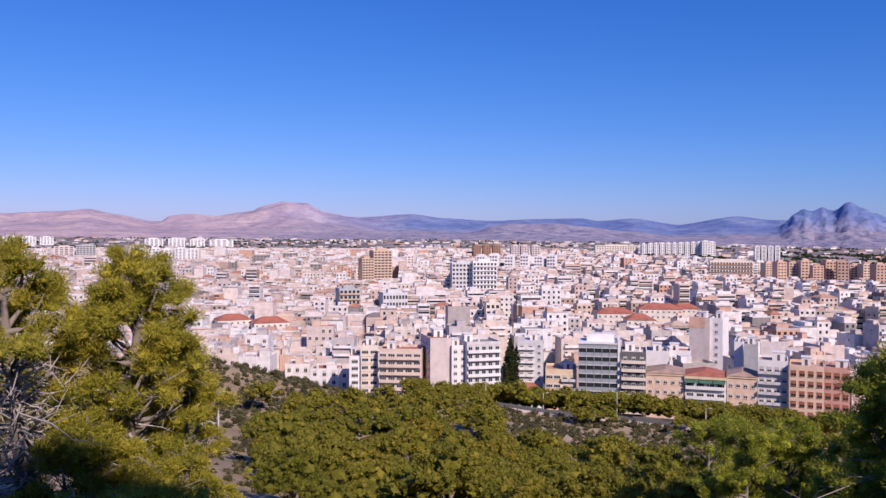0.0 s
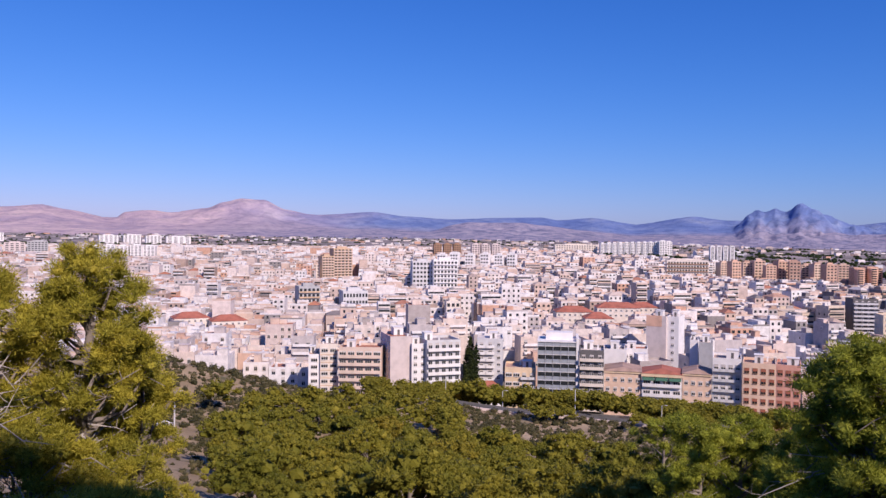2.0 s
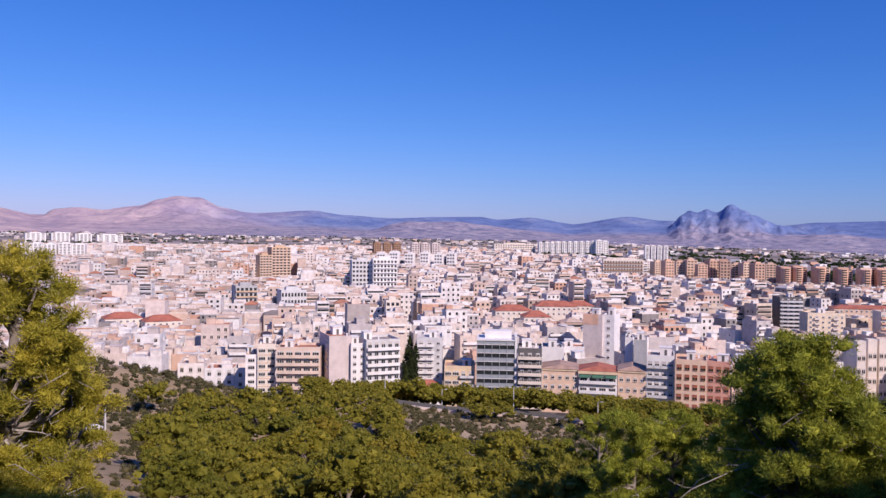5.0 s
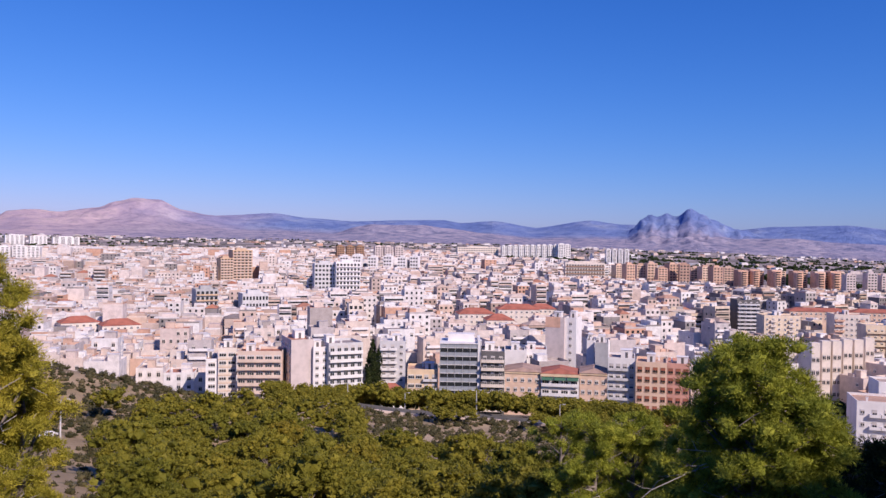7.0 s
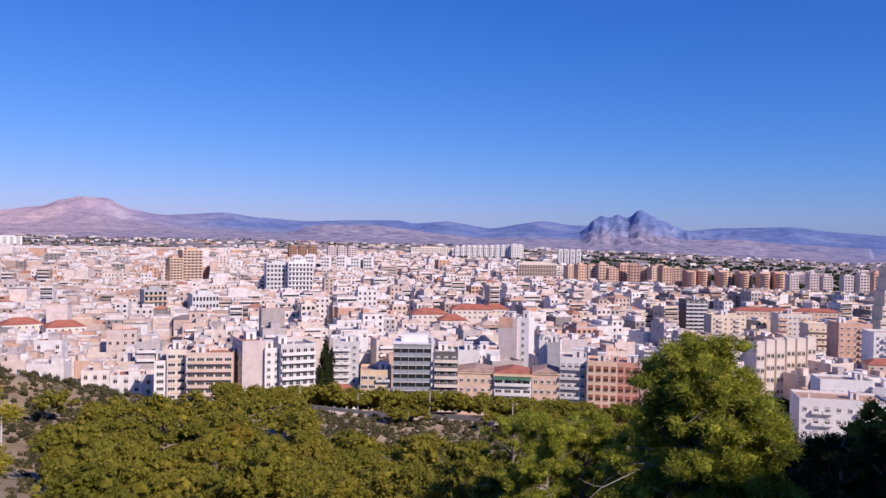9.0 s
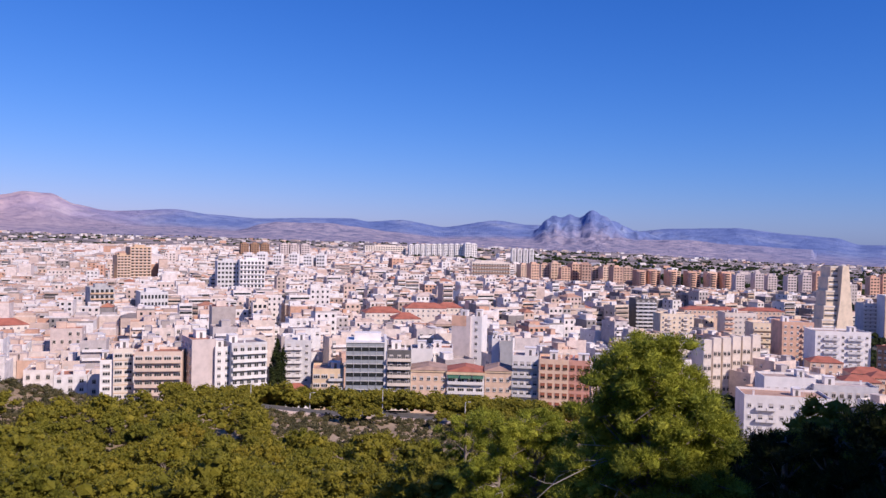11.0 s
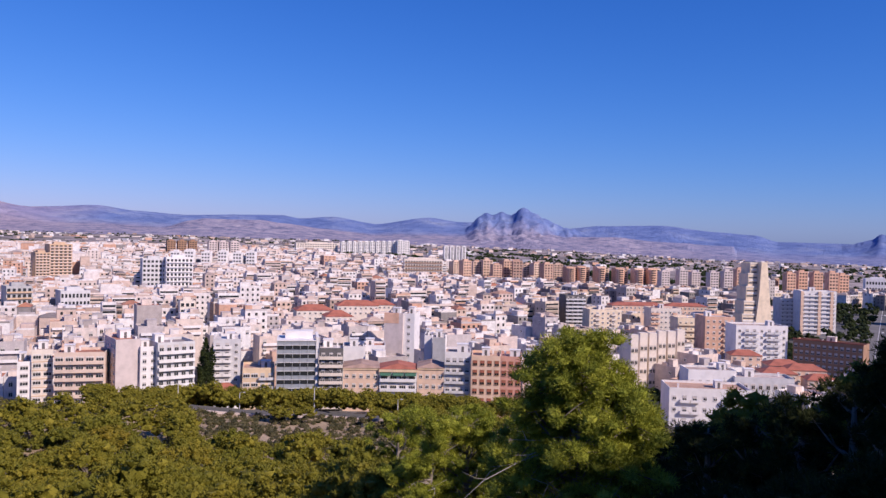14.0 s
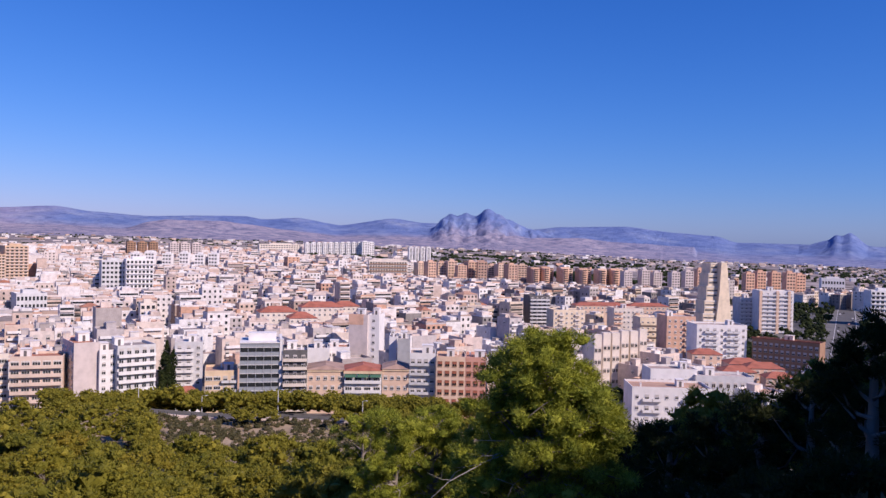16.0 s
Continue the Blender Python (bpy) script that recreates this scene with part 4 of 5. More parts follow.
def lots():
    """Plots on two street grids: bearing, range, x, y, width, depth, turn."""
    out = []
    rnd = random.Random(21)
    for grid, (lo, hi, turn) in enumerate(((-47, -17, 11.0), (-17, 14, 17.0), (14, 47, 21.0))):
        t = radians(turn)
        ux, uy = Vector((cos(t), sin(t))), Vector((-sin(t), cos(t)))
        y = -400.0
        row = 0
        while y < 2300:
            dp = rnd.uniform(9.5, 14) * (1 if y < 900 else 1.2)
            x = -1900.0 + rnd.uniform(0, 20)
            run = 0.0
            while x < 2000:
                w = rnd.uniform(6, 14) * (1 if y < 900 else 1.4)
                p = ux * (x + w / 2) + uy * y
                x += w
                run += w
                if run > 62:
                    x += 8.5
                    run = 0
                r, a = p.length, degrees(atan2(p.x, p.y))
                edge = 1900 - 480 * ease(-8, 6, a) - 360 * ease(6, 14, a)
                if lo <= a < hi and 310 < r < edge + rnd.uniform(-120, 60) and not (-7.3 < a < -6.0 and r < 560):
                    out.append((a, r, p.x, p.y, w, dp, turn))
            row += 1
            y += dp + (8.5 if row % 2 == 0 else 2.0)
    return out


LOTS = lots()
PARKS = [(17.8, 520, 26), (21.2, 640, 30), (27.6, 760, 55), (29.2, 640, 40), (39.4, 500, 70), (41.0, 640, 110), (38.8, 820, 110), (37.0, 760, 50), (35.6, 520, 26), (27.0, 900, 60), (34, 900, 50), (25.0, 330, 18), (42.5, 420, 60)]


def in_park(x, y):
    for a, r, s in PARKS:
        px, py = spot(a, r)
        if hypot(x - px, y - py) < s:
            return True
    return False


def small_house(rnd, az, r, x, y, w, dp, turn, h, z):
    ob = new("town_house")
    ob.matrix_basis = pose(x, y, z, 0, 0, turn)
    part("wall_body", body(w, dp, h, 3.0, rnd.uniform(0.5, 1.1)), HOUSE_WALL, ob)
    part("roof", Shape().box(-w / 2 + 0.23, w / 2 - 0.23, 0.23, dp - 0.23, h - 0.05, h + 0.07), HOUSE_ROOF, ob)
    sw, sd = min(w * 0.45, rnd.uniform(2.6, 4.5)), min(dp * 0.45, rnd.uniform(2.8, 5))
    sx, sy = rnd.uniform(-w / 2 + sw / 2 + 0.3, w / 2 - sw / 2 - 0.3), rnd.uniform(1.5, dp - sd - 0.4)
    sz = h + rnd.uniform(2.3, 3.1)
    part("stair_house", Shape().box(sx - sw / 2, sx + sw / 2, sy, sy + sd, h + 0.03, sz).box(sx - sw / 2 - 0.15, sx + sw / 2 + 0.15, sy - 0.15, sy + sd + 0.15, sz, sz + 0.15), HOUSE_WALL, ob)
    if w > 7:
        lw, ld = rnd.uniform(1.6, w * 0.4), rnd.uniform(1.5, 3)
        lx, ly = rnd.uniform(-w / 2 + lw / 2 + 0.3, w / 2 - lw / 2 - 0.3), rnd.uniform(0.4, dp - ld - 0.4)
        part("roof_shed", Shape().box(lx - lw / 2, lx + lw / 2, ly, ly + ld, h + 0.02, h + rnd.uniform(1.2, 2.3)), HOUSE_WALL, ob)
    if rnd.random() < 0.4:
        tx, ty = rnd.uniform(-w / 2 + 1, w / 2 - 1), rnd.uniform(1, dp - 1.2)
        part("water_tank", Shape().tube([(tx, ty, h), (tx, ty, h + 1.3), (tx, ty, h + 1.5)], [0.6, 0.6, 0.25], 10), W["lightgrey"], ob)
    if rnd.random() < 0.5:
        cx, cy = rnd.uniform(-w / 2 + 0.8, w / 2 - 0.8), rnd.uniform(0.8, dp - 1)
        part("chimney", Shape().box(cx - 0.3, cx + 0.3, cy - 0.3, cy + 0.3, h + 0.05, h + 1.6), HOUSE_WALL, ob)
    if rnd.random() < 0.35:
        cx, cy = rnd.uniform(-w / 2 + 0.8, w / 2 - 0.8), rnd.uniform(0.8, dp - 1)
        part("aerial", Shape().tube([(cx, cy, h), (cx, cy, h + 4)], [0.05, 0.04], 4).box(cx - 0.6, cx + 0.6, cy - 0.03, cy + 0.03, h + 3.4, h + 3.46), W["metal"], ob)
    fl = max(1, int(h / 3.1))
    cols = max(2, int(w / 3.2))
    kind = rnd.choice(("small", "open", "door", "dim", "tall"))
    blank = rnd.random() < 0.3
    for k in range(max(0, fl - 2), fl):
        for j in range(cols):
            if blank or rnd.random() < 0.25:
                continue
            part("window", WIN[kind], None, ob, at=at_wall("front", -w / 2 + w * (j + 0.5) / cols, k * h / fl + 0.9, w, dp))
        side = "right" if az < 4 else "left"
        if rnd.random() < 0.5:
            part("window", WIN["small"], None, ob, at=at_wall(side, rnd.uniform(-dp / 4, dp / 4), k * h / fl + 0.9, w, dp))
    if rnd.random() < 0.4 and fl > 2:
        bw = w * 0.8
        key = ("s", round(bw))
        if key not in BALC:
            BALC[key] = balcony_mesh(round(bw), W["white"])
        for k in range(max(1, fl - 2), fl):
            part("balcony", BALC[key], None, ob, at=pose(0, 0, k * h / fl + 0.1))
    tagged(ob, "plastered flat-roofed town house with a roof terrace", "house", "town houses behind the first row")


def city():
    rnd = random.Random(5)
    town, east, roofs, holes, clutter = Shape(), Shape(), Shape(), Shape(), Shape()
    near = 0
    order = sorted(LOTS, key=lambda q: q[1])
    for az, r, x, y, w, dp, turn in order:
        if in_park(x, y) or not free(x, y, min(w, dp) * 0.45):
            continue
        z = ground(x, y)
        if r > 1500 and rnd.random() < (r - 1500) / 1100:
            continue
        h = rnd.choice((8, 11, 12, 13, 15, 15, 17, 18, 21)) + rnd.uniform(-1.8, 1.8)
        if az < -16 and r < 800:
            h = rnd.choice((6, 7, 9, 9, 10) if r < 430 else (7, 9, 9, 12, 12, 13)) + rnd.uniform(-1, 1)
        if rnd.random() < 0.05:
            h += rnd.uniform(4, 9)
        lim = cap(az, r, 0.3 + degrees(w * 0.5 / r)) - z - 1.5
        h = min(h, lim, 64 - z - 5 - 0.012 * r if r > 600 else 99)
        if h < 4.0:
            if h < 1.0:
                continue
            h = rnd.uniform(3.5, 5.5)
        if near < 230 and r < 560 and (-32 < az < 44):
            small_house(rnd, az, r, x, y, w * 0.985, dp, turn, h, z)
            near += 1
            continue
        walls = east if az > 15.5 + 2.5 * sin(r * 0.02) else town
        m = pose(x, y, z, 0, 0, turn)
        w2 = w * 0.99
        walls.box(-w2 / 2, w2 / 2, 0, dp, -4, h, 0, m)
        if rnd.random() < 0.1 and r < 1300:
            p = Shape().hip(-w2 / 2 - 0.3, w2 / 2 + 0.3, -0.3, dp + 0.3, h, h + 2.2, min(w2, dp) * 0.45)
            roofs.solid([m @ Vector(q) for q in p.v], p.f)
        else:
            roofs.box(-w2 / 2 + 0.3, w2 / 2 - 0.3, 0.3, dp - 0.3, h, h + 0.12, 0, m)
            if r < 1200:
                walls.box(-w2 / 2, w2 / 2, 0, 0.25, h, h + 0.9, 0, m)
                walls.box(w2 / 2 - 0.25, w2 / 2, 0.25, dp, h, h + 0.9, 0, m)
            for _ in range(rnd.choice((1, 2, 3, 3))):
                sw, sd = rnd.uniform(2.0, w * 0.75), rnd.uniform(2.0, dp * 0.6)
                sx, sy = rnd.uniform(-w2 / 2 + sw / 2, w2 / 2 - sw / 2), rnd.uniform(0.6, dp - sd)
                walls.box(sx - sw / 2, sx + sw / 2, sy, sy + sd, h, h + rnd.uniform(1.2, 3.0), 0, m)
            if r < 1000 and rnd.random() < 0.5:
                cx, cy = rnd.uniform(-w / 3, w / 3), rnd.uniform(1, dp - 1)
                clutter.box(cx - 0.06, cx + 0.06, cy - 0.06, cy + 0.06, h, h + rnd.uniform(2.5, 4.5), 0, m)
        if r < 1300 and rnd.random() < (0.62 if az < -12 else 0.85):
            fl = max(1, int(h / 3.1))
            cols = max(2, int(w2 / (3.0 if r < 900 else 4.0)))
            strip = rnd.random() < (0.3 if az < -12 else 0.5)
            ww = rnd.uniform(0.55, 0.8)
            for k in range(fl):
                z0 = k * h / fl + 0.9
                if strip:
                    holes.box(-w2 * 0.46, w2 * 0.46, -0.08, 0.02, z0, z0 + 1.5, 0, m)
                    walls.box(-w2 * 0.47, w2 * 0.47, -0.9, 0.0, z0 - 0.75, z0 + 0.3, 0, m)
                else:
                    for j in range(cols):
                        u = -w2 / 2 + w2 * (j + 0.5) / cols
                        holes.face([m @ Vector(q) for q in ((u - ww, -0.05, z0), (u + ww, -0.05, z0), (u + ww, -0.05, z0 + 1.5), (u - ww, -0.05, z0 + 1.5))])
                for sx in (1, -1):
                    if rnd.random() < 0.4:
                        for q0 in (dp * 0.3, dp * 0.7):
                            X = sx * (w2 / 2 + 0.05)
                            holes.face([m @ Vector(q) for q in ((X, q0 - 0.6 * sx, z0), (X, q0 + 0.6 * sx, z0), (X, q0 + 0.6 * sx, z0 + 1.4), (X, q0 - 0.6 * sx, z0 + 1.4))])
    tagged(part("city_walls", town, CITY_WALL), "dense white and cream plastered city buildings", "buildings", kind="stuff")
    tagged(part("city_walls", east, EAST_WALL), "dense tan, grey and white plastered city buildings", "buildings", kind="stuff")
    tagged(part("city_roofs", roofs, CITY_ROOF), "flat and tiled roofs of the dense city", "roofs", kind="stuff")
    tagged(part("city_windows", holes, GLASS), "dark windows of the dense city", "windows", kind="stuff")
    tagged(part("city_aerials", clutter, W["metal"]), "thin aerials and poles on city roofs", "aerials", kind="stuff")


city()

# ---------------------------------------------------------------- trees


def ico(level):
    bm = bmesh.new()
    bmesh.ops.create_icosphere(bm, subdivisions=level, radius=1)
    bm.verts.ensure_lookup_table()
    v = np.array([q.co[:] for q in bm.verts])
    f = [tuple(q.index for q in p.verts) for p in bm.faces]
    bm.free()
    return v, f


ICO = {1: ico(1), 2: ico(2)}


def lump(s, c, r, rg, squash=0.75, level=1, rough=0.22):
    iv, fc = ICO[level]
    v = iv * (1 + rg.uniform(-rough, rough, (len(iv), 1))) * np.array((r, r, r * squash)) + np.array(c)
    s.solid([tuple(q) for q in v], fc)


def tufts(s, c, r, rg, count, size, squash=0.8, spread=(0.75, 1.1), slim=0.3):
    """Needle bundles that stand out of a clump."""
    d = rg.normal(size=(count, 3))
    d[:, 2] += 0.25
    d /= np.linalg.norm(d, axis=1)[:, None]
    p = np.array(c) + d * r * rg.uniform(*spread, (count, 1)) * np.array((1, 1, squash))
    out = d + rg.normal(scale=0.45, size=(count, 3))
    out[:, 2] += 0.3
    out /= np.linalg.norm(out, axis=1)[:, None]
    sd = np.cross(out, rg.normal(size=(count, 3)))
    sd /= np.linalg.norm(sd, axis=1)[:, None] + 1e-6
    ln = size * rg.uniform(0.7, 1.3, (count, 1))
    wd = ln * slim
    k = len(s.v)
    a, b_, t = p - sd * wd, p + sd * wd, p + out * ln
    q = np.stack([a, b_, t], 1).reshape(-1, 3)
    s.v += [tuple(x) for x in q]
    s.f += [(k + 3 * i, k + 3 * i + 1, k + 3 * i + 2) for i in range(count)]
    s.s += [0] * count


def pine_meshes(seed, height, rad, boughs, clumps, per, size):
    """Trunk and crown of an Aleppo pine: a broad crown of domed boughs, each of many small needle clumps."""
    rg = np.random.default_rng(seed)
    trunk, crown = Shape(), Shape()
    lean = rg.uniform(-0.6, 0.6, 2)
    top = np.array((lean[0], lean[1], height * 0.8))
    path = [np.array((0, 0, -0.6)), np.array((0.1, 0, height * 0.25)), np.array((lean[0] * 0.6, lean[1] * 0.6, height * 0.55)), top]
    trunk.tube(path, [0.22, 0.18, 0.12, 0.05], 6)
    for k in range(boughs):
        a = k * 2.4 + rg.uniform(-0.4, 0.4)
        u = sqrt((k + rg.uniform(0, 0.9)) / boughs)
        reach = rad * (0.78 + 0.2 * sin(a * 2 + seed))
        zz = height * (0.38 + 0.46 * sqrt(max(0, 1 - u * u)) + rg.uniform(-0.10, 0.05))
        c = np.array((cos(a) * u * reach, sin(a) * u * reach, zz))
        br = rad * rg.uniform(0.26, 0.44)
        st = path[1] + (path[2] - path[1]) * rg.uniform(0, 1)
        trunk.tube([st, (st + c) / 2 + np.array((0, 0, -0.2)), c], [0.08, 0.05, 0.02], 4)
        lump(crown, c - np.array((0, 0, br * 0.1)), br * 0.66, rg, 0.7, 1, 0.2)
        for _ in range(clumps):
            d = rg.normal(size=3)
            d[2] = abs(d[2]) * 1.2 - 0.3
            d /= np.linalg.norm(d)
            p = c + d * br * rg.uniform(0.72, 1.05) * np.array((1, 1, 0.8))
            r = br * rg.uniform(0.2, 0.36)
            lump(crown, p, r * 0.75, rg, 0.8, 1, 0.42)
            tufts(crown, p, r, rg, per, size, 0.85, (0.55, 1.3), 0.22)
    return trunk.mesh("trunk", [BARK], True), crown.mesh("crown", [NEEDLES])


def tree_thing(name, meshes, x, y, z, size, rot, label, group="", category="tree"):
    ob = new(name)
    ob.matrix_basis = pose(x, y, z, 0, 0, rot) @ Matrix.Diagonal((size, size, size, 1))
    part("trunk", meshes[0], None, ob)
    part("crown", meshes[1], None, ob)
    tagged(ob, label, category, group)
    return ob


PINES = [pine_meshes(100 + k, 6.5, 3.3, 13, 14, 26, 0.22) for k in range(5)]
MID_PINES = [pine_meshes(150 + k, 6.5, 3.3, 12, 11, 14, 0.26) for k in range(6)]
FAR_PINES = [pine_meshes(200 + k, 6.5, 3.2, 10, 8, 8, 0.3) for k in range(4)]
TREES = []


def plant(az0, az1, r0, r1, gap, meshes, smin, smax, label, group, seed, limit=999, jitter=1.0, thin=None, name="pine_tree"):
    rnd = random.Random(seed)
    r, n = r0, 0
    while r < r1:
        a = az0 + rnd.uniform(0, degrees(gap / r))
        while a < az1 and n < limit:
            rr = r + rnd.uniform(-0.4, 0.4) * gap
            aa = a + rnd.uniform(-0.3, 0.3) * degrees(gap / r)
            x, y = spot(aa, rr)
            if thin is None or thin(aa, rr, x, y):
                TREES.append((rr, name, meshes[rnd.randrange(len(meshes))], x, y, ground(x, y) - 0.15, rnd.uniform(smin, smax), rnd.uniform(0, 360), label, group))
                n += 1
            a += degrees(gap / r)
        r += gap * 0.85


def wood(a, r, x, y):
    """Clearings in the wood: the path on the western spur and the scrubby slope above the road."""
    if -31.5 < a < -24.4 + ease(115, 70, r) * 1.8 and r < 205:
        return hypot(a + 27.6, (r - 152) / 8) < 0.45
    if a < -14 and r > 198 + (a + 30) * 0.6:
        return False
    if -7 < a < 9 and r > 172 - 2.0 * abs(a + 1):
        return False
    if a > -14 and r > 205 - 4.5 * max(0, a + 8):
        return False
    return noise.noise((x * 0.06, y * 0.06, 2)) > -0.8


plant(-30, 4.5, 66, 218, 8.0, PINES, 0.75, 1.6, "green Aleppo pine with a dense domed crown", "pine wood on the slope", 11, thin=wood)
plant(-46, -31, 62, 200, 9.5, PINES, 0.8, 1.3, "green Aleppo pine with a dense domed crown", "pine wood on the slope", 22)
plant(-9, 15, 248, 272, 5.2, FAR_PINES, 1.0, 1.5, "dark green pine beside the road", "roadside pines", 12)
plant(-7, 11, 273, 283, 4.6, FAR_PINES, 0.8, 1.15, "dark green pine beside the road", "roadside pines", 23)
plant(-2.6, 1.2, 226, 237, 4.6, FAR_PINES, 0.6, 0.9, "small pine on the bank above the road", "roadside pines", 17)
plant(5.2, 15, 224, 237, 4.8, FAR_PINES, 0.6, 0.95, "small pine on the bank above the road", "roadside pines", 18)
plant(-14, -8.5, 222, 270, 5.0, FAR_PINES, 0.75, 1.0, "dark green pine beside the road", "roadside pines", 19)
plant(-7.9, -6.4, 274, 283, 4.2, FAR_PINES, 1.15, 1.45, "dark tree at the mouth of a narrow street", "", 20, name="street_tree")
plant(3.5, 16, 64, 118, 7.2, PINES, 1.0, 1.5, "lush bright green pine on the slope", "pines on the slope", 13)
plant(16, 24, 78, 200, 7.5, PINES, 0.9, 1.25, "shaded green pine on the slope", "eastern pines", 14)
plant(24, 50, 54, 108, 7.0, PINES, 0.8, 1.25, "shaded pine on the eastern slope", "eastern pines", 15)
TREES.sort(key=lambda q: q[0] if q[1] == "pine_tree" else 0)
for k, (rr, nm, me, x, y, z, sz, ro, lb, gp) in enumerate(TREES[:288]):
    me = me if nm != "pine_tree" else PINES[k % 5] if k < 80 else MID_PINES[k % 6]
    tree_thing(nm, me, x, y, z, sz, ro, lb, gp)


def pine_rest():
    """The pines farther down the slope, as one wood."""
    vs, fs, n0 = [], [], 0
    cache = {}
    for k, (rr, nm, me, x, y, z, sz, ro, lb, gp) in enumerate(TREES[288:]):
        me = FAR_PINES[k % 4]
        if me[1].name not in cache:
            q = me[1]
            co = np.zeros(len(q.vertices) * 3)
            q.vertices.foreach_get("co", co)
            cache[me[1].name] = (co.reshape(-1, 3), [tuple(p.vertices) for p in q.polygons])
        co, fc = cache[me[1].name]
        m = np.array((pose(x, y, z, 0, 0, ro) @ Matrix.Diagonal((sz, sz, sz, 1))))
        vs.append(co @ m[:3, :3].T + m[:3, 3])
        fs += [tuple(i + n0 for i in p) for p in fc]
        n0 += len(co)
    if vs:
        s = Shape()
        s.v, s.f, s.s = [tuple(p) for p in np.concatenate(vs)], fs, [0] * len(fs)
        tagged(part("pine_wood", s, NEEDLES), "more green pines along the slope and road", "trees", kind="stuff")


pine_rest()


def column_tree(az, rng, height, rad, seed):
    """A tall narrow dark tree standing in the street between two buildings."""
    rg = np.random.default_rng(seed)
    x, y, z = stand(az, rng)
    ob = new("street_tree")
    ob.matrix_basis = pose(x, y, z, 0, 0, 0)
    trunk, crown = Shape(), Shape()
    trunk.tube([(0, 0, -0.5), (0.1, 0, height * 0.5), (0, 0, height * 0.95)], [0.25, 0.16, 0.04], 7)
    for k in range(90):
        q = (k + 0.5) / 90
        a, u = k * 2.4, sqrt(rg.uniform(0, 1))
        reach = rad * (0.75 + 0.25 * sin(q * 9 + seed)) * min(1, 3.5 * (1 - q) + 0.15)
        c = np.array((cos(a) * u * reach, sin(a) * u * reach, height * (0.06 + 0.92 * q)))
        r = rg.uniform(0.45, 0.8)
        lump(crown, c, r * 0.8, rg, 0.9, 1)
        tufts(crown, c, r, rg, 24, 0.4, 0.9, (0.6, 1.2), 0.25)
    part("trunk", trunk, BARK, ob, smooth=True)
    part("crown", crown, CYPRESS, ob)
    tagged(ob, "tall dark narrow tree in a street between apartment blocks", "tree", "street trees between blocks")


for k, (a, r, h) in enumerate(((-6.85, 301, 13.5), (-6.5, 307, 18.5), (-6.15, 313, 19.5), (-6.55, 330, 21.0), (-6.75, 318, 18.0))):
    column_tree(a, r, h, 1.7, 300 + k)


